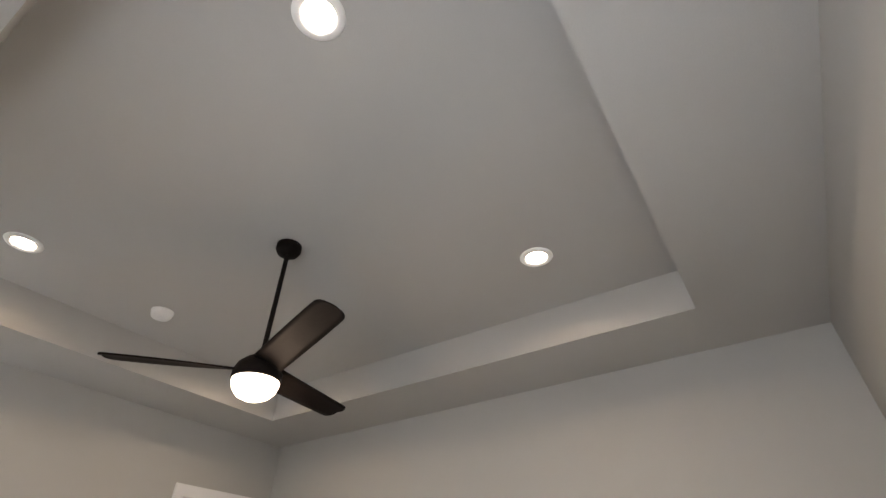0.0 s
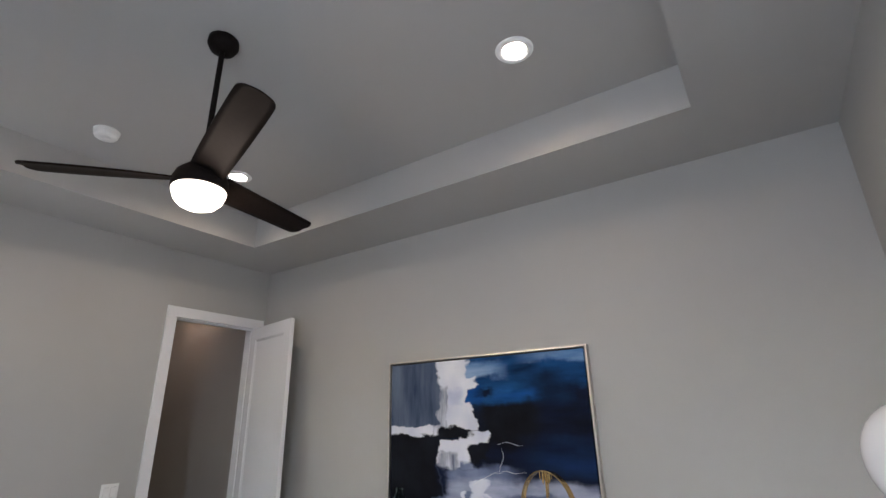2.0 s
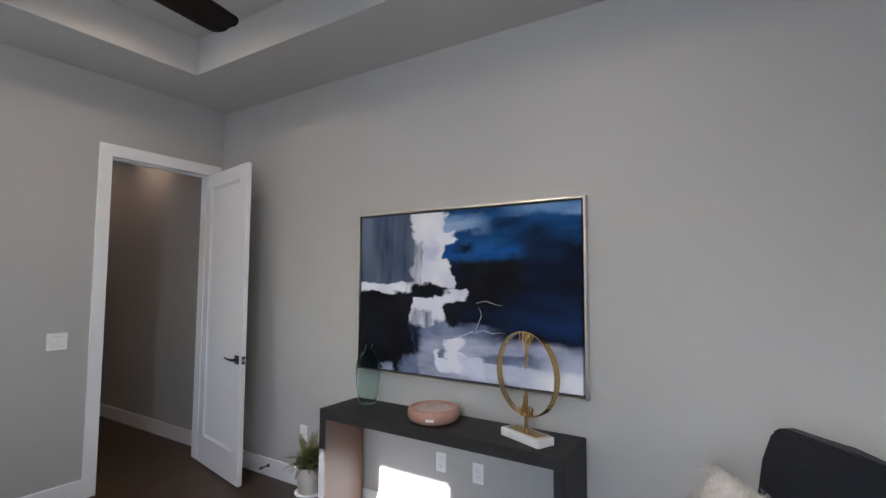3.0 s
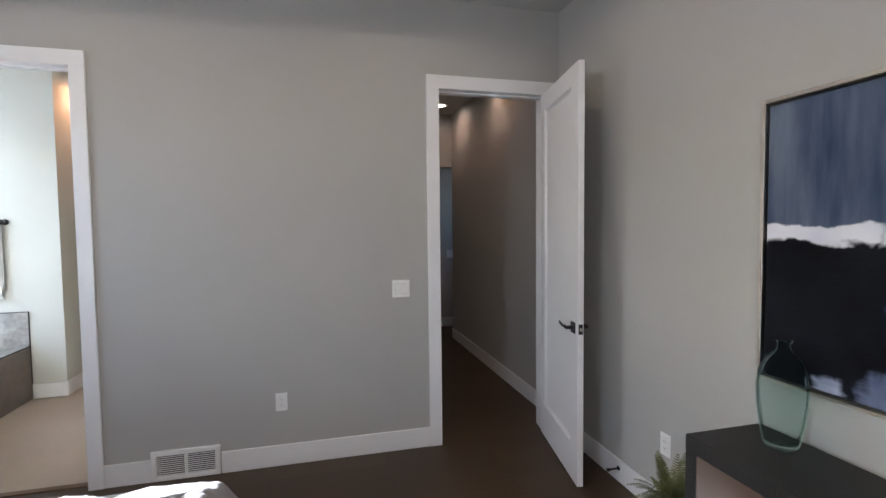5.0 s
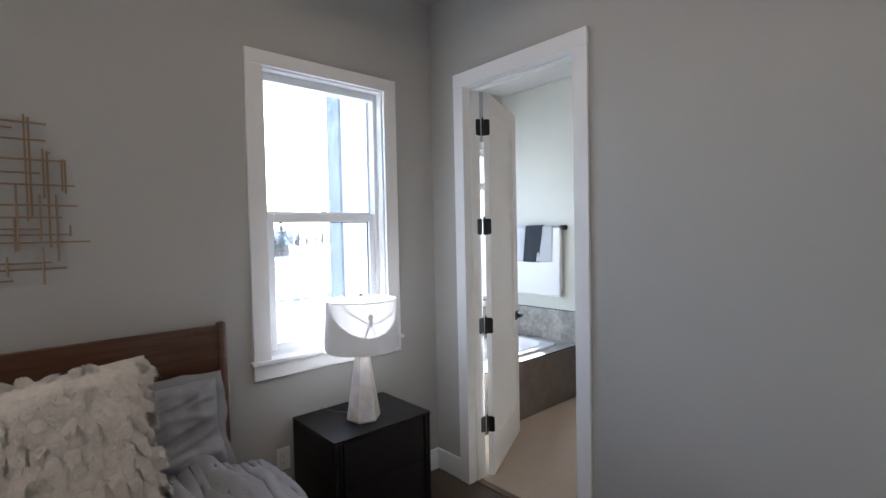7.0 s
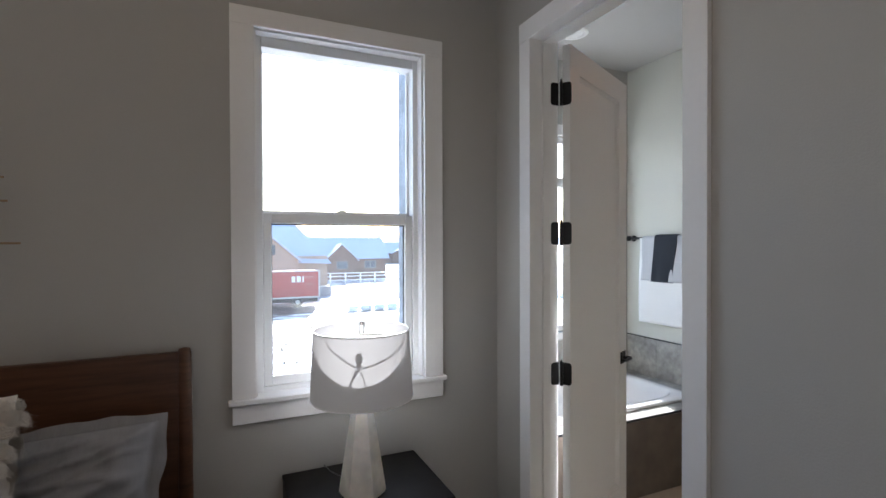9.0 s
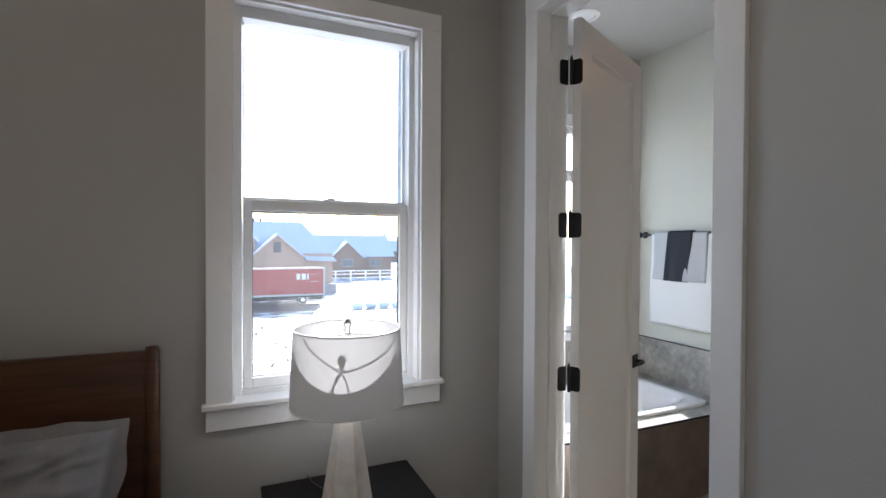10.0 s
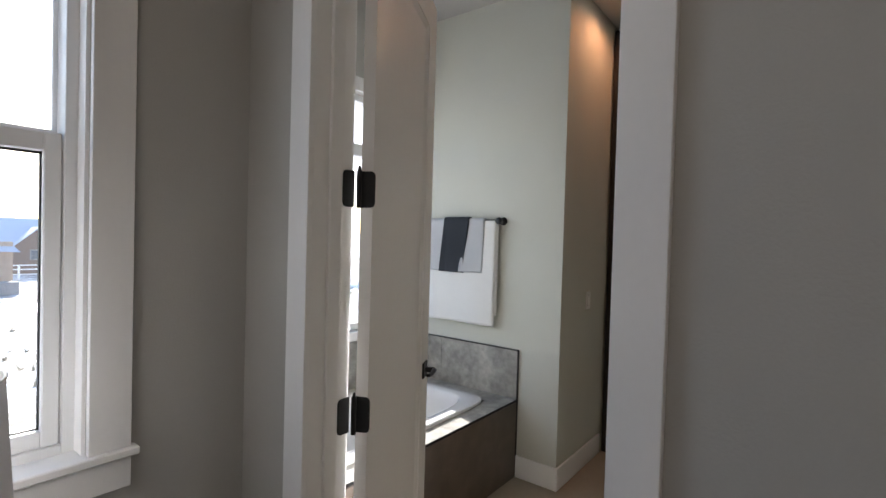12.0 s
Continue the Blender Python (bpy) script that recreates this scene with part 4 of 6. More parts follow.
def nightstand():
    x0, x1, y0, y1, top = 0.025, 0.466, -1.020, -0.453, 0.622
    n = thing("nightstand", ((x0 + x1) / 2, (y0 + y1) / 2, 0), "black two-drawer nightstand on a thin metal frame", "nightstand")
    part("top", box(x0, x1, y0, y1, top - 0.014, top, 0.002), NIGHT, n)
    part("body", box(x0 + 0.002, x1 - 0.024, y0 + 0.002, y1 - 0.002, 0.16, top - 0.014), NIGHT, n)
    for a, b in ((0.164, 0.382), (0.386, top - 0.017)):
        part("drawer", box(x1 - 0.024, x1 - 0.004, y0 + 0.048, y1 - 0.048, a, b, 0.002), NIGHT, n, "black drawer front")
    for y in (y0, y1):
        sg = 1 if y == y0 else -1
        for off in (0.012, 0.032):
            part("upright_bar", box(x1 - 0.014, x1 + 0.001, *sorted((y + sg * (off - 0.006), y + sg * (off + 0.004))), 0.0, top - 0.014, 0.001), BLACK, n, "black metal upright")
        part("leg", box(x0 + 0.01, x0 + 0.022, *sorted((y + sg * 0.006, y + sg * 0.018)), 0, 0.16, 0.001), BLACK, n)
        part("foot_bar", box(x0 + 0.022, x1 - 0.014, *sorted((y + sg * 0.006, y + sg * 0.018)), 0.0, 0.012, 0.001), BLACK, n, "black metal runner")


nightstand()

# ---- nightstand lamp ----


def table_lamp(x, y, z):
    lamp = thing("table_lamp", (x, y, z), "white alabaster table lamp with a pale fabric drum shade", "table lamp")
    stone = material("white alabaster", (0.82, 0.78, 0.72), 0.35, grain=0.08, scale=25, blotch=0.22, blotch_scale=9)
    stone.node_tree.nodes["Principled BSDF"].inputs["Subsurface Weight"].default_value = 0.3
    stone.node_tree.nodes["Principled BSDF"].inputs["Subsurface Radius"].default_value = (0.03, 0.02, 0.012)
    bm = bmesh.new()
    rings = []
    for k, (r, h) in enumerate(((0.081, 0.0), (0.088, 0.012), (0.040, 0.325), (0.037, 0.33))):
        rings.append([bm.verts.new((x + r * math.cos(radians(60 * i + 12)), y + r * math.sin(radians(60 * i + 12)), z + h)) for i in range(6)])
    for a, b in zip(rings, rings[1:]):
        for i in range(6):
            bm.faces.new((a[i], a[(i + 1) % 6], b[(i + 1) % 6], b[i]))
    bm.faces.new(rings[0][::-1]), bm.faces.new(rings[-1])
    bmesh.ops.bevel(bm, geom=bm.edges[:], offset=0.0012, segments=1, affect="EDGES")
    part("base", bm, stone, lamp, "six-sided tapered alabaster base")
    top, low = 1.235, 0.987
    cloth = bpy.data.materials.new("lampshade linen")
    cloth.use_nodes = True
    nt = cloth.node_tree
    nt.nodes.remove(nt.nodes["Principled BSDF"])
    df, tl, mx = (nt.nodes.new("ShaderNode" + n) for n in ("BsdfDiffuse", "BsdfTranslucent", "MixShader"))
    df.inputs[0].default_value, tl.inputs[0].default_value = (0.80, 0.80, 0.80, 1), (0.46, 0.455, 0.455, 1)
    mx.inputs[0].default_value = 0.22
    wv = nt.nodes.new("ShaderNodeTexNoise")
    wv.inputs["Scale"].default_value = 500
    bp = nt.nodes.new("ShaderNodeBump")
    bp.inputs["Strength"].default_value, bp.inputs["Distance"].default_value = 0.2, 0.002
    nt.links.new(wv.outputs[0], bp.inputs["Height"]), nt.links.new(bp.outputs[0], df.inputs["Normal"])
    nt.links.new(df.outputs[0], mx.inputs[1]), nt.links.new(tl.outputs[0], mx.inputs[2]), nt.links.new(mx.outputs[0], nt.nodes["Material Output"].inputs[0])
    shade = part("shade", lathe([(0.189, low), (0.176, top)], (x, y, 0), 72), cloth, lamp, "white linen drum shade", True)
    ring = lambda r, h, t: tube([(x + r * math.cos(2 * math.pi * i / 48), y + r * math.sin(2 * math.pi * i / 48), h) for i in range(48)], t, 6, True)
    part("hem", ring(0.1762, top, 0.0028), TRIM, shade, "white rolled hem", True)
    part("hem", ring(0.1892, low, 0.0026), TRIM, shade, "white rolled hem", True)
    bm = bmesh.new()
    for a in (57, 177, 297):
        c, s = math.cos(radians(a)), math.sin(radians(a))
        bm_tube(bm, [(x + 0.175 * c, y + 0.175 * s, top - 0.002), (x + 0.14 * c, y + 0.14 * s, top - 0.016), (x, y, top - 0.018)], 0.0026, 6)
    part("spider", bm, STEEL, shade, "metal spider", True)
    hz = 0.965
    pts = [(x - 0.55 * w, y + 0.8 * w, h) for w, h in ((0.018, hz), (0.034, hz + 0.02), (0.050, hz + 0.08), (0.052, hz + 0.14), (0.04, hz + 0.20), (0.02, hz + 0.238), (0, hz + 0.248), (-0.02, hz + 0.238), (-0.04, hz + 0.20), (-0.052, hz + 0.14), (-0.050, hz + 0.08), (-0.034, hz + 0.02), (-0.018, hz))]
    part("harp", tube(pts, 0.0025, 6), STEEL, lamp, "metal harp", True)
    part("neck", lathe([(0.012, 0.94), (0.016, 0.95), (0.016, 0.97), (0.019, 0.975), (0.019, 1.03), (0, 1.03)], (x, y, 0), 20), STEEL, lamp, smooth=True)
    part("bulb", lathe([(0.013, 1.03), (0.016, 1.045), (0.029, 1.075), (0.030, 1.09), (0.022, 1.112), (0, 1.12)], (x, y, 0), 24), PLASTIC, lamp, "white light bulb", True)
    part("finial", lathe([(0.004, 1.215), (0.011, 1.222), (0.006, 1.232), (0.012, 1.246), (0.013, 1.254), (0.007, 1.265), (0, 1.267)], (x, y, 0), 20), CHROME, lamp, "chrome finial", True)
    part("cord", tube([(x - 0.075, y - 0.01, z + 0.006), (x - 0.12, y - 0.03, z + 0.005), (x - 0.17, y - 0.06, z + 0.006), (x - 0.215, y - 0.08, z + 0.006), (x - 0.284, y - 0.09, z + 0.004), (x - 0.288, y - 0.1, z - 0.1)], 0.002, 6), material("clear grey cord", (0.12, 0.12, 0.12), 0.3), lamp, "thin grey lamp cord", True)


table_lamp(0.30, -0.760, 0.622)

# ---- rod sculpture above the headboard ----


def rod_art():
    art = thing("wall_sculpture", (0.0, -2.33, 1.40), "gold metal wall sculpture of crossing thin rods", "wall art")
    gold = material("satin gold rod", (0.36, 0.26, 0.17), 0.5, metal=1.0, blotch=0.08)
    yy = lambda c: -1.84 - (266 - c) / 1.5 * 0.00156
    zz = lambda c: 1.559 + (365 - c) * 0.00144
    across = ((55, -60, 155), (72, -90, 60), (100, -120, 150), (150, -60, 205), (185, -90, 130), (215, -160, 230), (268, -130, 235), (300, -60, 187), (330, -170, 120), (345, -40, 215), (365, -190, 268), (418, -20, 150), (435, -120, 196), (462, -150, 45))
    up = ((15, 60, 215, 1), (62, 218, 385, 2), (92, 35, 310, 1), (104, 40, 300, 0), (125, 240, 360, 2), (140, 120, 250, 1), (152, 125, 380, 0), (172, 240, 415, 2), (193, 145, 230, 1), (203, 145, 235, 0), (128, 375, 475, 2), (30, 400, 450, 2), (55, 300, 388, 1), (210, 320, 350, 1), (-20, 150, 330, 1))
    for flip in (False, True):
        f = (lambda y, z: (y, z)) if not flip else (lambda y, z: (-4.66 - y, 3.43 - z))
        for k, (h, a, b) in enumerate(across):
            (ya, za), (yb, zb) = f(yy(a), zz(h)), f(yy(b), zz(h))
            part("rod", tube([(0.030 + 0.006 * (k % 3), ya, za), (0.030 + 0.006 * (k % 3), yb, zb)], 0.004, 6), gold, art)
        for c, a, b, d in up:
            (ya, za), (yb, zb) = f(yy(c), zz(a)), f(yy(c), zz(b))
            part("rod", tube([(0.024 + 0.011 * d, ya, za), (0.024 + 0.011 * d, yb, zb)], 0.004, 6), gold, art)
    for y, z in ((-1.95, 1.9), (-2.70, 1.55), (-2.0, 1.5), (-2.68, 1.93)):
        part("stand_off", tube([(0.0, y, z), (0.034, y, z)], 0.003, 6), gold, art)


rod_art()

# ---- bathroom ----
CONCRETE = material("grey concrete tile", (0.34, 0.33, 0.30), 0.5, grain=0.26, scale=26, blotch=0.34, blotch_scale=7, bump=0.08)
PANEL = material("dark taupe tile", (0.14, 0.112, 0.092), 0.35, grain=0.12, scale=12, blotch=0.25, blotch_scale=3)
ENAMEL = material("white tub enamel", (0.82, 0.82, 0.82), 0.12, blotch=0.01)


def bathtub():
    x0, x1, y0, y1, z = BX, -0.117, 0.125, BY, 0.483
    s = thing("tub_surround", (-0.63, 1.0, 0), "grey tiled tub surround with a dark front panel", "tub surround")
    part("front_panel", box(x1 - 0.02, x1, y0, y1, 0, z - 0.016), PANEL, s, "dark taupe tile front")
    rx0, rx1, ry0, ry1 = -0.935, -0.235, 0.30, 1.75
    for a, b, c, d in ((x0, rx0 + 0.02, y0, y1), (rx1 - 0.02, x1 - 0.004, y0, y1), (rx0 + 0.02, rx1 - 0.02, y0, ry0 + 0.02), (rx0 + 0.02, rx1 - 0.02, ry1 - 0.02, y1)):
        part("deck_tile", box(a, b, c, d, z - 0.016, z), CONCRETE, s, "grey concrete tile")
    for a, b in ((y0, 0.70), (0.703, 1.28), (1.283, y1)):
        part("splash_tile", box(x0, x0 + 0.012, a, b, z, 0.786), CONCRETE, s)
    for a, b in ((x0 + 0.012, -0.72), (-0.717, x1 - 0.004)):
        part("splash_tile", box(a, b, y1 - 0.012, y1, z, 0.786), CONCRETE, s, "grey concrete splash tile")
    part("edge_strip", box(x0 + 0.012, x1, y1 - 0.0135, y1, 0.786, 0.792), BLACK, s, "black metal edge strip")
    part("edge_strip", box(x1 - 0.004, x1 + 0.002, y1 - 0.0135, y1, 0.0, 0.786), BLACK, s, "black metal edge strip")
    part("edge_strip", box(x1 - 0.004, x1 + 0.001, y0, y1 - 0.0135, z - 0.012, z + 0.001), BLACK, s, "black metal edge strip")
    t = thing("bathtub", (-0.64, 1.02, 0.05), "white drop-in bathtub set into a tiled deck", "bathtub")
    bm = bmesh.new()
    cx, cy, hx, hy = (rx0 + rx1) / 2, (ry0 + ry1) / 2, (rx1 - rx0) / 2, (ry1 - ry0) / 2
    rings = []
    for inset, h in ((0, z + 0.001), (0, z + 0.014), (0.006, z + 0.018), (0.07, z + 0.018), (0.082, z + 0.010), (0.10, z - 0.05), (0.15, 0.14), (0.20, 0.11)):
        ring = []
        for i in range(48):
            a = 2 * math.pi * i / 48
            p = 0.22 if inset < 0.07 else 0.42
            c, s_ = math.cos(a), math.sin(a)
            ring.append(bm.verts.new((cx + (hx - inset) * math.copysign(abs(c) ** p, c), cy + (hy - inset) * math.copysign(abs(s_) ** p, s_), h)))
        rings.append(ring)
    for a, b in zip(rings, rings[1:]):
        for i in range(48):
            bm.faces.new((a[i], a[(i + 1) % 48], b[(i + 1) % 48], b[i]))
    bm.faces.new(rings[-1])
    part("shell", bm, ENAMEL, t, "glossy white shell", True)
    fa = thing("tub_filler", (-0.982, 0.72, z), "black deck-mounted tub filler", "faucet")
    part("spout", tube([(-0.982, 0.72, z), (-0.982, 0.72, z + 0.16), (-0.955, 0.72, z + 0.185), (-0.86, 0.72, z + 0.19), (-0.84, 0.72, z + 0.175)], 0.012, 10), BLACK, fa, smooth=True)
    for dy in (-0.11, 0.11):
        part("knob", lathe([(0.018, 0), (0.018, 0.05), (0.012, 0.055), (0, 0.056)], (-0.982, 0.72 + dy, z), 16), BLACK, fa, smooth=True)


bathtub()


def towel(name, x0, x1, drop, back, slant, mat, label, layer, seed):
    """A folded towel hung over the rail: both its sides hang down with soft folds."""
    yb, r, zc = 1.838, 0.010 + layer * 0.009, 1.592
    def fn(u, v):
        x = x0 + (x1 - x0) * u
        s = v * (drop + back + math.pi * r)
        wave = 0.006 * math.sin(u * 9 + seed) + 0.004 * noise.noise(Vector((u * 5, v * 3, seed)))
        if s < drop:
            k = 1 - s / drop
            return (x - slant * k + 0.012 * noise.noise(Vector((seed, u * 2, v * 3))), yb - r - wave * k, zc - drop + s)
        if s < drop + math.pi * r:
            a = (s - drop) / r
            return (x, yb - r * math.cos(a), zc + r * math.sin(a))
        q = s - drop - math.pi * r
        return (x + 0.01, yb + r + 0.001, zc - q)
    ob = soft_sheet(name, fn, 26, 60, mat, label=label, thick=0.008)
    return tagged(ob, label, "towel", "towels on the rail")


TERRY_W = material("white terry cloth", (0.80, 0.80, 0.79), 0.95, grain=0.08, scale=350, blotch=0.03, bump=0.6, spec=0.1)
TERRY_L = material("pale grey terry cloth", (0.52, 0.53, 0.55), 0.95, grain=0.10, scale=350, blotch=0.04, bump=0.6, spec=0.1)
TERRY_D = material("charcoal terry cloth", (0.045, 0.05, 0.06), 0.95, grain=0.2, scale=350, blotch=0.08, bump=0.6, spec=0.1)
towel("bath_towel", -0.84, -0.275, 0.67, 0.60, 0.0, TERRY_W, "thick white bath towel hanging over the black rail", 0, 1.0)
towel("hand_towel", -0.80, -0.355, 0.335, 0.30, 0.015, TERRY_L, "pale grey hand towel laid over the bath towel", 1, 2.0)
towel("face_towel", -0.675, -0.475, 0.34, 0.28, 0.035, TERRY_D, "charcoal face towel folded over the other towels", 2, 3.0)
rail = thing("towel_rail", (-0.6, BY, 1.592), "matt black towel rail on the bathroom wall", "towel rail")
part("bar", tube([(-0.96, 1.838, 1.592), (-0.25, 1.838, 1.592)], 0.009, 12), BLACK, rail, smooth=True)
for x_ in (-0.955, -0.255):
    part("flange", lathe([(0, 0), (0.026, 0), (0.026, 0.008), (0.012, 0.012), (0.012, 0.045), (0.022, 0.05), (0.022, 0.066), (0, 0.066)], (x_, BY, 1.592), 20, Matrix.Rotation(radians(90), 4, "X")), BLACK, rail, "round black flange", True)


def linen_cabinet():
    x0, x1, y0, y1 = 0.165, 1.10, 2.61, 3.2
    c = thing("linen_cabinet", (0.6, 2.9, 0), "tall dark wooden bathroom cabinet", "cabinet")
    dark = material("dark espresso wood", (0.022, 0.017, 0.014), 0.4, grain=0.25, scale=12, blotch=0.1, stretch=(6, 1, 1))
    part("body", box(x0, x1, y0 + 0.02, y1, 0.08, 2.95), dark, c)
    part("plinth", box(x0, x1, y0 + 0.06, y1, 0, 0.08), dark, c)
    for a, b in ((x0 + 0.045, (x0 + x1) / 2 - 0.002), ((x0 + x1) / 2 + 0.002, x1 - 0.01)):
        for d, e in ((0.10, 0.86), (0.87, 1.70), (1.71, 2.92)):
            dr = part("door", box(a, b, y0, y0 + 0.019, d, e, 0.002), dark, c)
            part("panel", box(a + 0.06, b - 0.06, y0 - 0.004, y0, d + 0.06, e - 0.06, 0.002), dark, dr)
    part("filler_strip", box(x0, x0 + 0.04, y0 + 0.006, y0 + 0.02, 0.0, 2.95), dark, c)


linen_cabinet()

# ---- switches, sockets, vent ----


def plate(kind, centre, normal, label, gangs=1):
    """A wall plate; normal is the way it faces: '-y', '+x' or '-x'."""
    ang = {"-y": 0, "+x": 90, "-x": -90}[normal]
    m = Matrix.Translation(centre) @ Matrix.Rotation(radians(ang), 4, "Z")
    p = thing("light_switch" if kind == "switch" else "wall_outlet", centre, label, "light switch" if kind == "switch" else "outlet")
    w = 0.072 + 0.046 * (gangs - 1)
    bm = box(-w / 2, w / 2, -0.006, 0, -0.058, 0.058, 0.003, 2)
    part("cover_plate", bm, PLASTIC, p, turn=m)
    for g in range(gangs):
        cx = (g - (gangs - 1) / 2) * 0.046
        # flat grey strip round the insert, the gap's shade put into its colour
        part("reveal", box(cx - 0.0171, cx + 0.0171, -0.0063, -0.0055, -0.0346, 0.0346), GAPSHADE, p, "thin grey strip for the gap's shade", turn=m)
        if kind == "switch":
            bm = bmesh.new()
            bm_prism(bm, [(cx - 0.0165, -0.006, -0.033), (cx - 0.0165, -0.0095, -0.033), (cx - 0.0165, -0.007, 0.0), (cx - 0.0165, -0.0105, 0.033), (cx - 0.0165, -0.006, 0.033)], (0.033, 0, 0))
            part("rocker", bm, PLASTIC, p, turn=m)
        else:
            part("face", box(cx - 0.0165, cx + 0.0165, -0.0075, -0.0058, -0.034, 0.034, 0.001), PLASTIC, p, turn=m)
            bm = bmesh.new()
            for dz in (0.018, -0.016):
                bm_box(bm, cx - 0.0075, cx - 0.0055, -0.0079, -0.0074, dz - 0.004, dz + 0.005)
                bm_box(bm, cx + 0.0055, cx + 0.0075, -0.0079, -0.0074, dz - 0.003, dz + 0.004)
                bm_box(bm, cx - 0.002, cx + 0.002, -0.0079, -0.0074, dz - 0.012, dz - 0.008)
            part("slots", bm, SLOT, p, "dark slots", turn=m)
    return p


plate("switch", (2.932, 0, 1.104), "-y", "white double rocker light switch beside the bedroom door", 2)
plate("outlet", (2.152, 0, 0.411), "-y", "white wall outlet on the greige wall")
plate("outlet", (W, -1.137, 0.392), "-x", "white wall outlet beside the potted fern")
plate("outlet", (W, -2.355, 0.425), "-x", "white low-voltage wall plate below the painting")
plate("outlet", (W, -2.61, 0.410), "-x", "white wall outlet below the painting")
plate("outlet", (0, -1.065, 0.412), "+x", "white wall outlet between bed and nightstand")
plate("switch", (0.15, 2.304, 1.095), "+x", "white rocker light switch on the bathroom wall")
plate("switch", (4.33, 3.78, 1.09), "-y", "white rocker light switch at the hallway's end", 2)


def floor_vent():
    x0, x1, z1 = 1.40, 1.785, 0.184
    v = thing("wall_vent", ((x0 + x1) / 2, 0, 0), "white metal wall vent set into the baseboard", "vent")
    bm = bmesh.new()
    f, m_x = 0.03, (x0 + x1) / 2
    for a, b, c, d in ((x0, x0 + f, 0.002, z1), (x1 - f, x1, 0.002, z1), (x0 + f, x1 - f, z1 - f, z1), (x0 + f, x1 - f, 0.002, f), (m_x - 0.008, m_x + 0.008, f, z1 - f)):
        bm_box(bm, a, b, -0.019, -0.001, c, d, 0.002)
    part("frame", bm, PLASTIC, v)
    # black sheet behind the louvres in place of the unlit duct
    part("backing", box(x0 + f, x1 - f, -0.004, -0.001, f, z1 - f), SLOT, v, "black sheet for the duct's darkness")
    for a, b in ((x0 + f, m_x - 0.008), (m_x + 0.008, x1 - f)):
        for k in range(10):
            z = f + 0.006 + k * 0.0122
            bm = bmesh.new()
            bm_prism(bm, [(a, -0.0175, z - 0.0012), (a, -0.011, z + 0.0012), (a, -0.0105, z + 0.0002), (a, -0.017, z - 0.0024)], (b - a, 0, 0))
            part("louvre", bm, PLASTIC, v)


floor_vent()
ds = thing("door_stop", (W, -0.762, 0.083), "black rod door stop on the baseboard", "door stop")
part("rod", tube([(W - 0.014, -0.762, 0.083), (W - 0.075, -0.762, 0.083)], 0.005, 8), BLACK, ds)
part("flange", lathe([(0, 0), (0.014, 0), (0.012, 0.006), (0, 0.006)], (W - 0.014, -0.762, 0.083), 14, Matrix.Rotation(radians(-90), 4, "Y")), BLACK, ds)
part("tip", lathe([(0, 0), (0.009, 0), (0.010, 0.016), (0, 0.018)], (W - 0.074, -0.762, 0.083), 14, Matrix.Rotation(radians(-90), 4, "Y")), BLACK, ds, "rubber tip", True)

# ---- things on the console ----
TOP = 0.735


def glass_bottle(x, y):
    v = thing("glass_vase", (x, y, TOP), "pale sea-green glass bottle vase standing on the console", "vase")
    g = bpy.data.materials.new("sea-green glass")
    g.use_nodes = True
    nt = g.node_tree
    nt.nodes.remove(nt.nodes["Principled BSDF"])
    mix, clear, gloss, rim = (nt.nodes.new("ShaderNode" + n) for n in ("MixShader", "BsdfTransparent", "BsdfGlossy", "LayerWeight"))
    clear.inputs["Color"].default_value = (0.905, 0.955, 0.948, 1)
    gloss.inputs["Roughness"].default_value, gloss.inputs["Color"].default_value = 0.03, (0.85, 0.95, 0.93, 1)
    rim.inputs["Blend"].default_value = 0.12
    half = nt.nodes.new("ShaderNodeMath")
    half.operation = "MULTIPLY"
    half.inputs[1].default_value = 0.7
    nt.links.new(rim.outputs["Fresnel"], half.inputs[0]), nt.links.new(half.outputs[0], mix.inputs[0])
    nt.links.new(clear.outputs[0], mix.inputs[1]), nt.links.new(gloss.outputs[0], mix.inputs[2])
    nt.links.new(mix.outputs[0], nt.nodes["Material Output"].inputs[0])
    out = [(0, 0.0), (0.048, 0.0), (0.058, 0.012), (0.066, 0.06), (0.077, 0.15), (0.079, 0.21), (0.074, 0.265), (0.055, 0.31), (0.030, 0.337), (0.022, 0.352), (0.022, 0.366), (0.030, 0.371), (0.030, 0.379), (0.024, 0.380)]
    inn = [(0.018, 0.368), (0.018, 0.350), (0.026, 0.335), (0.051, 0.306), (0.070, 0.262), (0.075, 0.21), (0.073, 0.15), (0.062, 0.06), (0.05, 0.018), (0, 0.014)]
    part("bottle", lathe([(r, h + 0.001) for r, h in out + inn], (x, y, TOP), 40), g, v, smooth=True)


glass_bottle(3.965, -1.872)


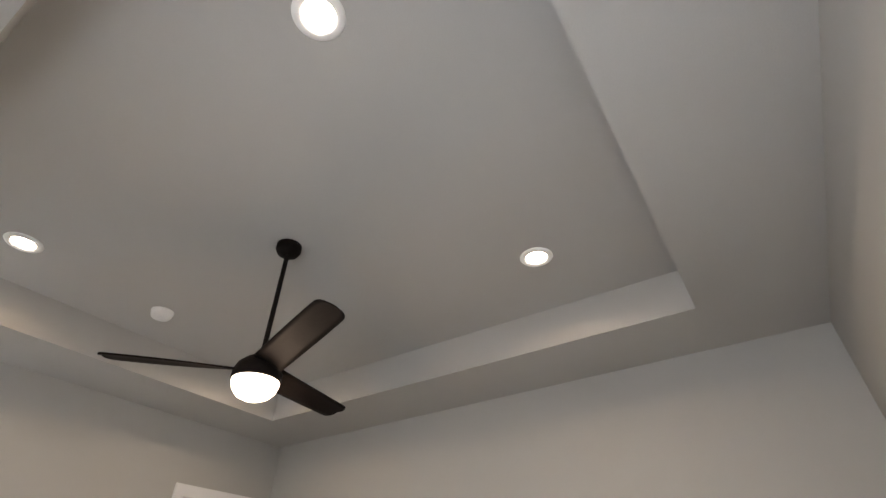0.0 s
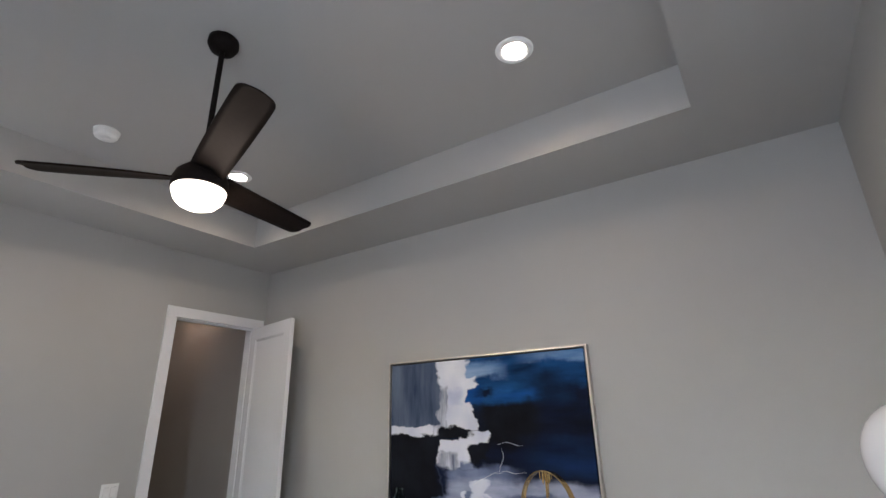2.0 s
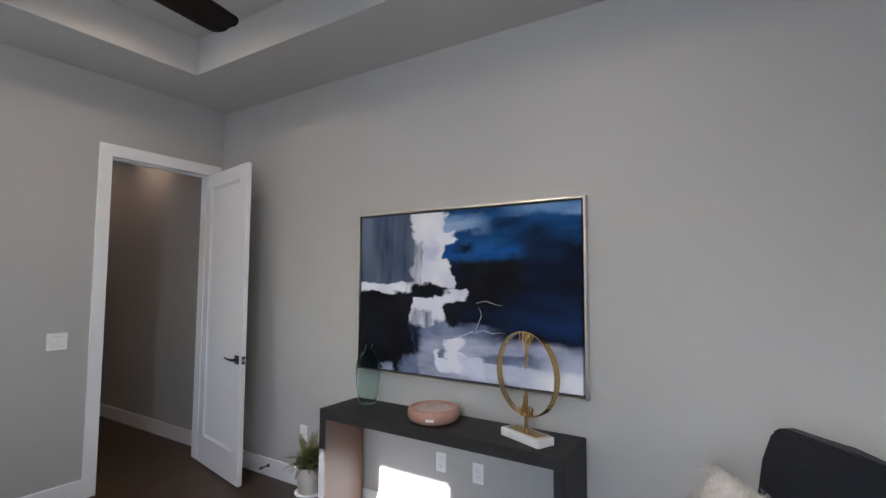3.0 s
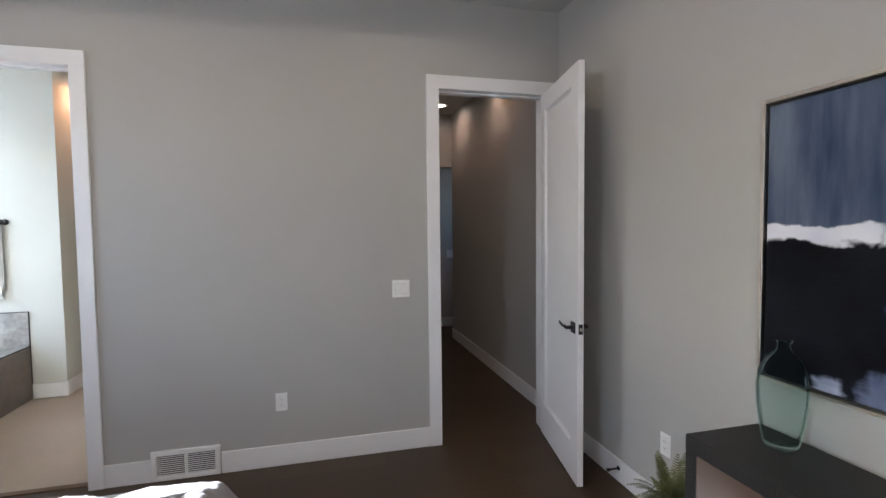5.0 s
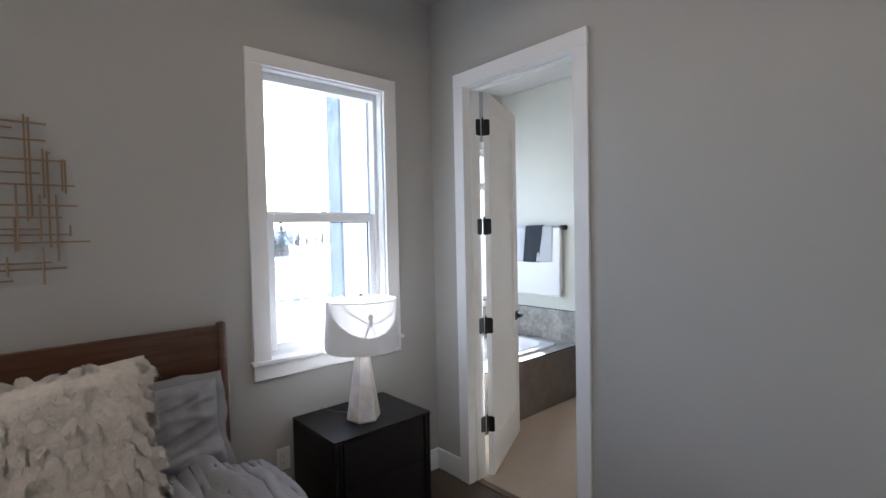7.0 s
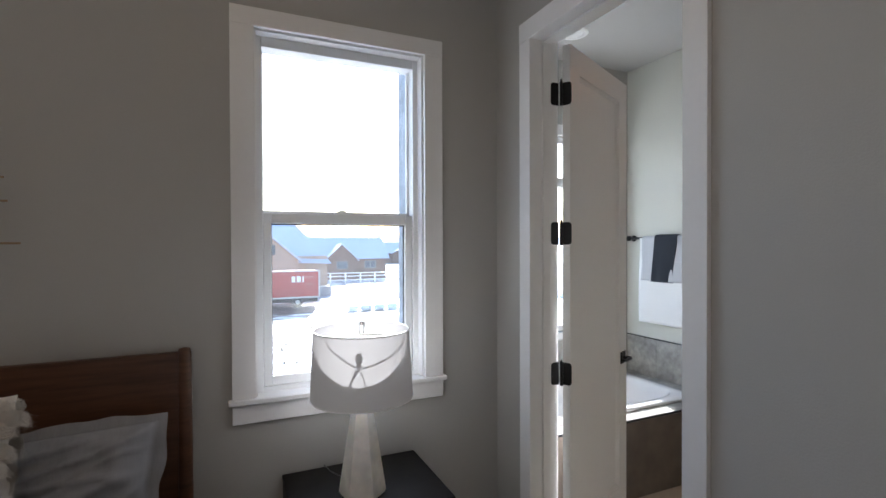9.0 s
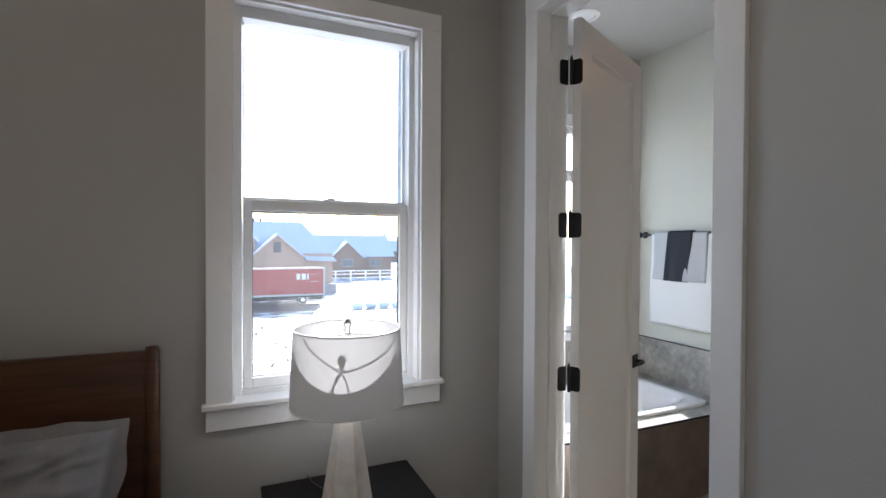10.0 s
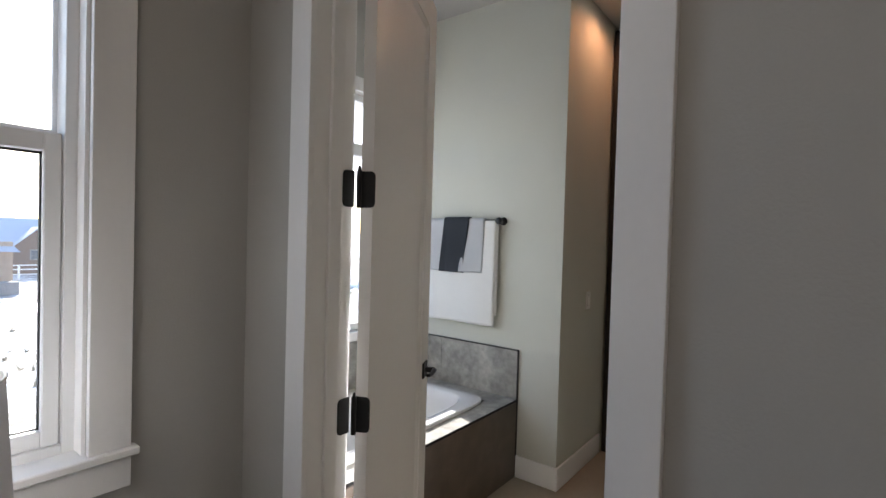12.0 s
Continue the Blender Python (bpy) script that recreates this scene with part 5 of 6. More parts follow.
def candle_bowl(x, y):
    c = thing("candle_bowl", (x, y, TOP), "round terracotta-pink bowl candle with several wicks", "candle")
    clay = material("pink terracotta glaze", (0.46, 0.26, 0.19), 0.4, grain=0.08, scale=40, blotch=0.12, blotch_scale=10, bump=0.03)
    part("bowl", lathe([(0, 0.001), (0.115, 0.001), (0.138, 0.012), (0.150, 0.036), (0.147, 0.064), (0.138, 0.078), (0.130, 0.080), (0.126, 0.074), (0.126, 0.06), (0, 0.06)], (x, y, TOP), 48), clay, c, smooth=True)
    part("wax", lathe([(0.1255, 0.0605), (0.12, 0.066), (0, 0.067)], (x, y, TOP), 40), material("pale pink wax", (0.60, 0.50, 0.47), 0.45, blotch=0.04), c, "pale wax", True)
    for k in range(6):
        a = k * math.pi / 3 + 0.3
        part("wick", lathe([(0.0018, 0), (0.0018, 0.012), (0, 0.012)], (x + 0.075 * math.cos(a), y + 0.075 * math.sin(a), TOP + 0.066), 6), TRIM, c, "white wick")
    a = radians(205)
    m = Matrix.Translation((x + 0.149 * math.cos(a), y + 0.149 * math.sin(a), TOP + 0.036)) @ Matrix.Rotation(a, 4, "Z")
    part("tag", box(-0.002, 0.0015, -0.022, 0.022, -0.007, 0.007), TRIM, c, "small plain white tag", turn=m)


candle_bowl(3.895, -2.43)


def ring_sculpture(x, y):
    s = thing("ring_sculpture", (x, y, TOP), "brass ring sculpture with hanging rods on a white marble base", "sculpture")
    marble = material("white marble", (0.76, 0.75, 0.73), 0.25, grain=0.04, scale=12, blotch=0.08, blotch_scale=8)
    part("base", box(x - 0.055, x + 0.055, y - 0.135, y + 0.135, TOP + 0.001, TOP + 0.042, 0.005, 2), marble, s, "white marble block")
    part("base_plate", box(x - 0.035, x + 0.035, y - 0.105, y + 0.105, TOP + 0.042, TOP + 0.046, 0.001), BRASS, s, "brass plate")
    part("stem", box(x - 0.008, x + 0.008, y - 0.007, y + 0.007, TOP + 0.046, TOP + 0.121, 0.001), BRASS, s, "brass stem")
    cz, r, w = TOP + 0.118 + 0.212, 0.212, 0.016
    bm = bmesh.new()
    n = 72
    rows = []
    for i in range(n):
        a = 2 * math.pi * i / n
        rows.append([bm.verts.new((x + dx, y + q * math.cos(a), cz + q * math.sin(a))) for dx, q in ((-w, r), (w, r), (w, r - 0.006), (-w, r - 0.006))])
    for i in range(n):
        p, q = rows[i], rows[(i + 1) % n]
        for k in range(4):
            bm.faces.new((p[k], p[(k + 1) % 4], q[(k + 1) % 4], q[k]))
    part("ring", bm, BRASS, s, "flat brass ring")
    rng = random.Random(7)
    for k in range(15):
        d = (k - 7) * 0.0066
        reach = 0.03 + 0.16 * math.exp(-((d + 0.004) / 0.014) ** 2) * rng.uniform(0.65, 1) + rng.uniform(0, 0.035)
        zt = cz + math.sqrt((r - 0.006) ** 2 - d ** 2)
        part("hanging_rod", lathe([(0, 0), (0.0031, 0.002), (0.0033, reach), (0, reach)], (x + rng.uniform(-0.008, 0.008), y + d, zt - reach + 0.003), 8), BRASS, s, smooth=False)
        reach2 = 0.025 + 0.12 * math.exp(-((d - 0.008) / 0.015) ** 2) * rng.uniform(0.6, 1) + rng.uniform(0, 0.03)
        part("standing_rod", lathe([(0, 0), (0.0034, 0.002), (0.003, reach2), (0, reach2)], (x + rng.uniform(-0.008, 0.008), y + d, cz - math.sqrt((r - 0.006) ** 2 - d ** 2) - 0.003), 8), BRASS, s)
    return s


sculpture = ring_sculpture(3.865, -3.01)
sculpture.rotation_euler.z = radians(-24)

# ---- fern beside the console ----


def potted_fern(x, y):
    st = thing("plant_stand", (x, y, 0), "small slatted wooden plant stand", "plant stand")
    oak = material("orange oak", (0.33, 0.15, 0.06), 0.5, grain=0.25, scale=12, blotch=0.1, stretch=(4, 4, 1))
    part("top", lathe([(0, 0.088), (0.082, 0.088), (0.084, 0.104), (0, 0.104)], (x, y, 0), 28), oak, st)
    for k in range(12):
        a = 2 * math.pi * k / 12
        part("slat", box(-0.012, 0.012, 0.066, 0.076, 0.0, 0.088, 0.001), oak, st, turn=Matrix.Translation((x, y, 0)) @ Matrix.Rotation(a, 4, "Z"))
    pot = thing("potted_fern", (x, y, 0.104), "green fern in a white ceramic pot on a wooden stand", "potted plant")
    part("saucer", lathe([(0, 0), (0.092, 0), (0.096, 0.014), (0.085, 0.016), (0, 0.016)], (x, y, 0.1045), 32), PLASTIC, pot, smooth=True)
    part("pot", lathe([(0, 0.0), (0.074, 0.0), (0.088, 0.16), (0.089, 0.165), (0.082, 0.165), (0.080, 0.14), (0, 0.14)], (x, y, 0.121), 32), material("white ceramic", (0.72, 0.68, 0.62), 0.4, blotch=0.05), pot, "white ceramic pot", True)
    part("soil", lathe([(0, 0.0), (0.079, -0.004)], (x, y, 0.265), 20), material("dark soil", (0.03, 0.02, 0.014), 0.95, grain=0.4, scale=60, bump=0.8), pot)
    rng = random.Random(11)
    leaf = material("fern green", (0.15, 0.16, 0.055), 0.55, grain=0.25, scale=20, blotch=0.3, blotch_scale=8)
    for k in range(60):
        a, tilt, ln = rng.uniform(0, 6.28), rng.uniform(0.2, 1.15), rng.uniform(0.12, 0.22)
        bm = bmesh.new()
        pts = []
        for i in range(21):
            u = i / 20
            out = math.sin(tilt * (0.4 + 0.9 * u)) * ln * u
            pts.append(Vector((out, 0, math.cos(tilt * (0.5 + 1.0 * u)) * ln * u * 1.15)))
        bm_tube(bm, pts, lambda u: 0.0016 * (1 - 0.7 * u), 4)
        for i in range(2, 21):
            u = i / 20
            size = 0.030 * math.sin(math.pi * (0.16 + 0.80 * u)) + 0.004
            d = (pts[i] - pts[i - 1]).normalized()
            for sg in (-1, 1):
                o = pts[i]
                tip = o + Vector((0, sg * size, -0.15 * size)) + d * size * 0.45
                wv = d * 0.0026
                bm.faces.new([bm.verts.new(p) for p in (o - wv, o.lerp(tip, 0.5) - wv * 1.1 + Vector((0, 0, 0.002)), tip, o.lerp(tip, 0.5) + wv * 1.1 + Vector((0, 0, 0.002)), o + wv)])
        part("frond", bm, leaf, pot, turn=Matrix.Translation((x + 0.02 * math.cos(a), y + 0.02 * math.sin(a), 0.262)) @ Matrix.Rotation(a, 4, "Z"))


potted_fern(3.885, -1.44)

# ---- reading corner ----


def lounge_chair():
    mid, wdir, fdir = Vector((3.53, -4.15, 0)), Vector((0.795, 0.606, 0)), Vector((-0.606, 0.795, 0))
    m = Matrix((( wdir.x, fdir.x, 0, mid.x), (wdir.y, fdir.y, 0, mid.y), (0, 0, 1, 0), (0, 0, 0, 1)))
    c = thing("lounge_chair", mid, "dark navy leather lounge chair with black metal legs", "chair")
    hide = material("dark navy leather", (0.010, 0.012, 0.018), 0.42, grain=0.3, scale=120, blotch=0.15, bump=0.2)
    bm = bmesh.new()
    outline = [(-0.33, 0.42), (0.33, 0.42), (0.315, 0.86), (0.285, 0.965), (0.24, 0.995), (0.0, 1.002), (-0.24, 0.995), (-0.285, 0.965), (-0.315, 0.86)]
    bm_prism(bm, [(a, -0.03 - (z - 0.42) * 0.16, z) for a, z in outline], (0, 0.06, 0))
    bmesh.ops.bevel(bm, geom=bm.edges[:], offset=0.012, segments=2, affect="EDGES")
    part("backrest", bm, hide, c, "padded leather backrest", False, m)
    part("seat", box(-0.26, 0.26, 0.0, 0.52, 0.36, 0.46, 0.025, 3), hide, c, "padded leather seat", False, m)
    for a in (-0.23, 0.23):
        for f in (0.03, 0.48):
            part("leg", tube([(a, f, 0.36), (a * 1.08, f + (0.04 if f > 0.2 else -0.06), 0.0)], 0.011, 8), BLACK, c, "thin black leg", True, m)
        part("arm", tube([(a * 1.1, 0.02, 0.45), (a * 1.14, 0.03, 0.62), (a * 1.14, 0.40, 0.63), (a * 1.1, 0.46, 0.44)], 0.012, 8), BLACK, c, "black metal arm", True, m)


lounge_chair()
fur_pillow((3.42, -3.93, 0.66), (0.46, 0.42, 0.14), Matrix.Rotation(radians(127), 4, "Z") @ upright(20), "white fluffy cushion standing on the lounge chair", 4500)


def globe_lamp(x, y):
    l = thing("floor_lamp", (x, y, 0), "floor lamp with a white glass globe, switched off", "floor lamp")
    part("base", lathe([(0, 0), (0.14, 0), (0.14, 0.012), (0.02, 0.02), (0, 0.02)], (x, y, 0), 32), BRASS, l, smooth=True)
    part("pole", lathe([(0.01, 0.018), (0.01, 1.28)], (x, y, 0), 12), BRASS, l, smooth=True)
    opal = material("opal glass", (0.80, 0.80, 0.82), 0.15)
    n = 16
    part("globe", lathe([(0.155 * math.sin(math.pi * (0.04 + 0.96 * k / n)), -0.165 * math.cos(math.pi * (0.04 + 0.96 * k / n))) for k in range(n + 1)], (x, y, 1.43), 40), opal, l, "white opal globe", True)


globe_lamp(3.0, -4.515)

# ---- outdoors ----
GROUND = -4.8


def snow_material():
    m = material("snow with dry grass", (0.80, 0.82, 0.86), 0.85, bump=0.3, scale=1.5)
    nt = m.node_tree
    co = nt.nodes.new("ShaderNodeTexCoord").outputs["Object"]
    mp = nt.nodes.new("ShaderNodeMapping")
    mp.inputs["Scale"].default_value = (0.9, 0.32, 1)
    n = nt.nodes.new("ShaderNodeTexNoise")
    n.inputs["Scale"].default_value, n.inputs["Detail"].default_value, n.inputs["Roughness"].default_value = 1.6, 9, 0.68
    r = nt.nodes.new("ShaderNodeValToRGB")
    r.color_ramp.elements[0].position, r.color_ramp.elements[0].color = 0.45, (0.80, 0.82, 0.86, 1)
    r.color_ramp.elements[1].position, r.color_ramp.elements[1].color = 0.53, (0.17, 0.135, 0.10, 1)
    nt.links.new(co, mp.inputs[0]), nt.links.new(mp.outputs[0], n.inputs["Vector"]), nt.links.new(n.outputs["Fac"], r.inputs[0])
    nt.links.new(r.outputs[0], nt.nodes["Principled BSDF"].inputs["Base Color"])
    return m


SNOW = snow_material()
# snow greyed and blued: the roofs' shade is put into its colour
ROOFSNOW = material("shade-toned roof snow", (0.60, 0.64, 0.74), 0.8, blotch=0.05, blotch_scale=0.5)
structure("ground", box(-1500, 1500, -1500, 1500, GROUND - 0.5, GROUND), SNOW, "snow-covered ground with patches of dry grass", "ground")
ROADM = material("wet asphalt", (0.07, 0.07, 0.072), 0.45, grain=0.2, scale=3, blotch=0.3, blotch_scale=0.3)
structure("road", box(-51, -43.5, -120, 120, GROUND - 0.1, GROUND + 0.03), ROADM, "wet asphalt road through the snow", "road")
bm_ = bmesh.new()
for k_ in range(24):
    bm_box(bm_, -43.2, -42.7, 9 + k_ * 1.3, 10.2 + k_ * 1.3, GROUND, GROUND + 0.55, 0.2)
tagged(part("snow_bank", bm_, material("ploughed snow", (0.80, 0.82, 0.86), 0.85, blotch=0.05, blotch_scale=0.8)), "ploughed snow bank along the road", "snow bank", kind="stuff")


def hills():
    bm = bmesh.new()
    n = 120
    a = [(-1250, -1400 + 2800 * i / n, 0) for i in range(n + 1)]
    lo = [bm.verts.new((p[0], p[1], GROUND)) for p in a]
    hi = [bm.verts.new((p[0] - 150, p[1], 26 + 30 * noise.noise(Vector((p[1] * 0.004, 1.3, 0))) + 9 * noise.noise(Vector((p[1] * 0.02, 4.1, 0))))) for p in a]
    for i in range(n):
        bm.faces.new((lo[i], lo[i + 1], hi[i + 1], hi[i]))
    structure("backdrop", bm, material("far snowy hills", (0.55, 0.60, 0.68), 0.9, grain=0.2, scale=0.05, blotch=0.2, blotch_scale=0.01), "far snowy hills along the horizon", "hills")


hills()
# both wall colours washed out, with haze put into them
OSB = material("haze-paled sheathing board", (0.46, 0.35, 0.265), 0.8, grain=0.12, scale=3, blotch=0.08, blotch_scale=0.5)
BRICKY = material("haze-paled brown siding", (0.22, 0.15, 0.115), 0.8, grain=0.15, scale=3)
WRAP = material("grey house wrap", (0.30, 0.30, 0.29), 0.8, grain=0.1, scale=3)
DARKGLASS = material("dark window glass", (0.10, 0.12, 0.14), 0.1)


def gable(bm, x0, x1, y0, y1, z0, eave, peak):
    """Walls with a gable end that faces along x."""
    ym = (y0 + y1) / 2
    bm_prism(bm, [(x0, y0, z0), (x0, y1, z0), (x0, y1, eave), (x0, ym, peak), (x0, y0, eave)], (x1 - x0, 0, 0))


def gable_roof(bm, x0, x1, y0, y1, eave, peak, over=0.4, t=0.28):
    ym = (y0 + y1) / 2
    s = (peak - eave) / (ym - y0)
    a, b, e = y0 - over, y1 + over, eave - over * s
    for ya, yb in ((a, ym), (b, ym)):
        bm_prism(bm, [(x0 - over, ya, e + 0.02), (x0 - over, yb, peak + 0.02), (x0 - over, yb, peak + t), (x0 - over, ya, e + t)], (x1 - x0 + 2 * over, 0, 0))


def house_window(parent, x, y0, y1, z0, z1):
    w = part("window", box(x, x + 0.10, y0, y1, z0, z1), WRAP, parent, "window with a dull grey frame")
    ym = (y0 + y1) / 2
    part("pane", box(x + 0.10, x + 0.13, y0 + 0.12, ym - 0.05, z0 + 0.12, z1 - 0.12), DARKGLASS, w)
    part("pane", box(x + 0.10, x + 0.13, ym + 0.05, y1 - 0.12, z0 + 0.12, z1 - 0.12), DARKGLASS, w)


def framed_house():
    h = thing("house", (-62, 2, GROUND), "unfinished house with bare sheathing walls and a snowy roof", "house")
    part("wall", box(-70, -60, -7.2, 10.4, GROUND, 0.1), OSB, h, "bare sheathing wall")
    bm = bmesh.new()                        # main roof, hipped at both ends
    lo = [(-59.4, -7.8, -0.2), (-59.4, 10.9, -0.9), (-70.6, 10.9, -0.9), (-70.6, -7.8, -0.2)]
    hi = [(-65, -3.0, 4.2), (-65, 7.2, 4.2)]
    v = [bm.verts.new(p) for p in lo + hi]
    for q in ((0, 1, 5, 4), (1, 2, 5), (2, 3, 4, 5), (3, 0, 4), (3, 2, 1, 0)):
        bm.faces.new([v[i] for i in q])
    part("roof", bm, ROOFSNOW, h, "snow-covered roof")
    bm = bmesh.new()
    gable(bm, -66, -58.5, -4.1, 1.1, GROUND, 1.8, 3.85)
    part("front_gable", bm, OSB, h, "tall sheathed gable")
    bm = bmesh.new()
    gable_roof(bm, -66, -58.5, -4.1, 1.1, 1.8, 3.85)
    part("roof", bm, ROOFSNOW, h, "snow-covered roof")
    bm = bmesh.new()
    gable(bm, -64, -57.5, 0.6, 6.5, GROUND, -0.3, 2.25)
    part("garage_gable", bm, OSB, h, "sheathed garage gable")
    bm = bmesh.new()
    gable_roof(bm, -64, -57.5, 0.6, 6.5, -0.3, 2.25)
    part("roof", bm, ROOFSNOW, h, "snow-covered roof")
    part("porch_roof", box(-58.5, -56.9, -4.2, 0.4, -0.65, -0.35, 0.1), ROOFSNOW, h, "snowy porch roof")
    house_window(h, -58.5, -3.9, -2.2, 0.3, 1.5)
    house_window(h, -58.5, -1.7, 0.4, 0.0, 1.5)
    house_window(h, -58.5, -1.7, 0.3, -2.9, -0.9)
    part("door", box(-58.5, -58.42, -3.9, -2.4, -3.9, -0.9), DARKGLASS, h, "dark entrance opening")
    part("attic_window", box(-57.5, -57.42, 3.1, 3.9, 0.3, 1.5), DARKGLASS, h, "dark attic opening")
    for y in (-4.0, -0.2):
        part("porch_post", box(-57.2, -57.0, y, y + 0.2, GROUND, -0.65), OSB, h)
    part("foundation", box(-58.9, -57.4, -7.2, 10.4, GROUND, -3.6), material("grey foundation", (0.3, 0.3, 0.3), 0.9, grain=0.1, scale=2), h)
    for y in (1.2, 2.0, 5.6):
        part("vent_pipe", lathe([(0.12, 0), (0.12, 0.45), (0, 0.45)], (-64.8, y, 4.15), 8), SLOT, h)


framed_house()


def far_house(x, y0, y1, eave, peak, mat, label):
    h = thing("house", (x, (y0 + y1) / 2, GROUND), label, "house")
    part("wall", box(x - 10, x, y0, y1, GROUND, eave), mat, h)
    bm = bmesh.new()
    bm_prism(bm, [(x + 0.6, y0 - 0.6, eave - 0.2), (x - 5, y0 - 0.6, peak), (x - 10.6, y0 - 0.6, eave - 0.2)], (0, y1 - y0 + 1.2, 0))
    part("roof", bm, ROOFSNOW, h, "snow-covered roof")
    w = y1 - y0
    bm = bmesh.new()
    gable(bm, x - 4, x + 1.0, y0 + w * 0.12, y0 + w * 0.55, GROUND, eave - 0.2, peak - 1.4)
    part("front_gable", bm, mat, h)
    bm = bmesh.new()
    gable_roof(bm, x - 4, x + 1.0, y0 + w * 0.12, y0 + w * 0.55, eave - 0.2, peak - 1.4, 0.4, 0.2)
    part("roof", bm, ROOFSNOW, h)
    house_window(h, x + 1.0, y0 + w * 0.26, y0 + w * 0.42, eave - 2.0, eave - 0.6)
    house_window(h, x, y0 + w * 0.68, y0 + w * 0.85, eave - 2.0, eave - 0.6)


far_house(-85, 13.2, 26.0, -0.9, 2.9, BRICKY, "low brown house with a snowy roof")
far_house(-150, 46, 66, -1.2, 2.2, BRICKY, "distant brown house with a snowy roof")
far_house(-260, 150, 172, 0.5, 4.5, material("grey siding", (0.3, 0.31, 0.34), 0.8, grain=0.1, scale=2), "distant grey house with a snowy roof")
far_house(-330, 120, 150, 1.0, 5.5, material("tan siding", (0.32, 0.26, 0.2), 0.8, grain=0.1, scale=2), "distant tan house with a snowy roof")
st_ = thing("church_steeple", (-98, 28.5, GROUND), "distant white church steeple", "steeple")
part("tower", box(-99, -97, 27.6, 29.6, GROUND, 1.6), SIDING, st_)
part("spire", lathe([(1.2, 1.6), (0.6, 2.3), (0.05, 5.2), (0, 5.2)], (-98, 28.6, 0), 8), ROOFSNOW, st_)


def rail_fence():
    f = thing("fence", (-74, 30, GROUND), "long white rail fence in the snow", "fence")
    for k in range(26):
        part("post", box(-74.1, -73.9, 11 + 2.4 * k, 11.2 + 2.4 * k, GROUND, -3.0), TRIM, f)
    for z in (-4.2, -3.6, -3.1):
        part("rail", box(-74.0, -73.93, 11, 71.2, z, z + 0.14), TRIM, f)


rail_fence()


def box_truck():
    t = thing("box_truck", (-48, 2.5, GROUND + 0.03), "parked truck with a red box body and a white cab", "truck")
    red = material("red truck panel", (0.42, 0.07, 0.055), 0.5, blotch=0.06, blotch_scale=0.5)
    rim = material("pale truck rail", (0.6, 0.58, 0.55), 0.5)
    cabm = material("white truck paint", (0.72, 0.73, 0.75), 0.3)
    part("cargo_box", box(-50.4, -47.9, -0.05, 7.35, -3.75, -1.15, 0.03), red, t, "red cargo box")
    bm = bmesh.new()
    for a, b, c, d in ((-0.1, 7.4, -1.2, -1.06), (-0.1, 7.4, -3.86, -3.7), (-0.1, 0.06, -3.7, -1.2), (7.24, 7.4, -3.7, -1.2)):
        bm_box(bm, -47.92, -47.85, a, b, c, d)
    part("edge_rail", bm, rim, t, "pale edge rail")
    sign = part("side_sign", box(-47.9, -47.885, 4.6, 4.95, -2.25, -1.65), TRIM, t, "white plain sign bars")
    for a in (5.1, 5.65):
        part("sign_bar", box(-47.9, -47.885, a, a + (0.4 if a < 5.5 else 0.14), -2.25, -1.65), TRIM, sign)
    for z in (-1.75, -2.5):
        part("sign_line", box(-47.9, -47.887, 5.95, 6.8, z, z + 0.05), rim, sign)
    bm = bmesh.new()
    side = [(-2.75, -4.1), (-0.15, -4.1), (-0.15, -2.2), (-1.15, -2.2), (-1.55, -3.05), (-2.65, -3.25), (-2.78, -3.5)]
    bm_prism(bm, [(-50.2, y, z) for y, z in side], (2.2, 0, 0))
    bmesh.ops.bevel(bm, geom=bm.edges[:], offset=0.05, segments=1, affect="EDGES")
    cab = part("cab", bm, cabm, t, "white cab")
    part("side_window", box(-48.0, -47.96, -1.25, -0.5, -2.95, -2.4), DARKGLASS, cab)
    part("chassis", box(-49.8, -48.2, -2.4, 7.2, -4.3, -3.9), BLACK, t, "dark chassis")
    part("bumper", box(-50.2, -47.95, -2.95, -2.72, -4.3, -3.95), rim, t)
    for y in (-1.9, 5.2):
        for x in (-48.15, -50.0):
            w = part("wheel", lathe([(0.22, -0.14), (0.46, -0.14), (0.5, -0.1), (0.5, 0.1), (0.46, 0.14), (0.22, 0.14)], (x, y, GROUND + 0.53), 24, Matrix.Rotation(radians(90), 4, "Y")), SLOT, t, "black tyre", True)
            part("rim", lathe([(0, 0.1), (0.2, 0.13), (0.23, 0.1), (0.23, -0.1), (0, -0.1)], (x, y, GROUND + 0.53), 16, Matrix.Rotation(radians(90), 4, "Y")), rim, w)
    part("fuel_tank", box(-48.2, -47.95, 0.3, 1.4, -4.25, -3.9, 0.05), BLACK, t)


box_truck()
for x_, y_ in ((-39.45, -0.71), (-68.2, 28.2)):
    sg_ = thing("road_sign", (x_, y_, GROUND), "small white sign on a thin post in the snow", "sign")
    part("post", box(x_ - 0.04, x_ + 0.04, y_ - 0.04, y_ + 0.04, GROUND, GROUND + 2.4), STEEL, sg_)
    part("board", box(x_ + 0.04, x_ + 0.08, y_ - 0.45, y_ - 0.04, GROUND + 1.4, GROUND + 2.4), TRIM, sg_)
    part("board", box(x_ + 0.04, x_ + 0.08, y_ + 0.04, y_ + 0.45, GROUND + 1.4, GROUND + 2.4), TRIM, sg_)


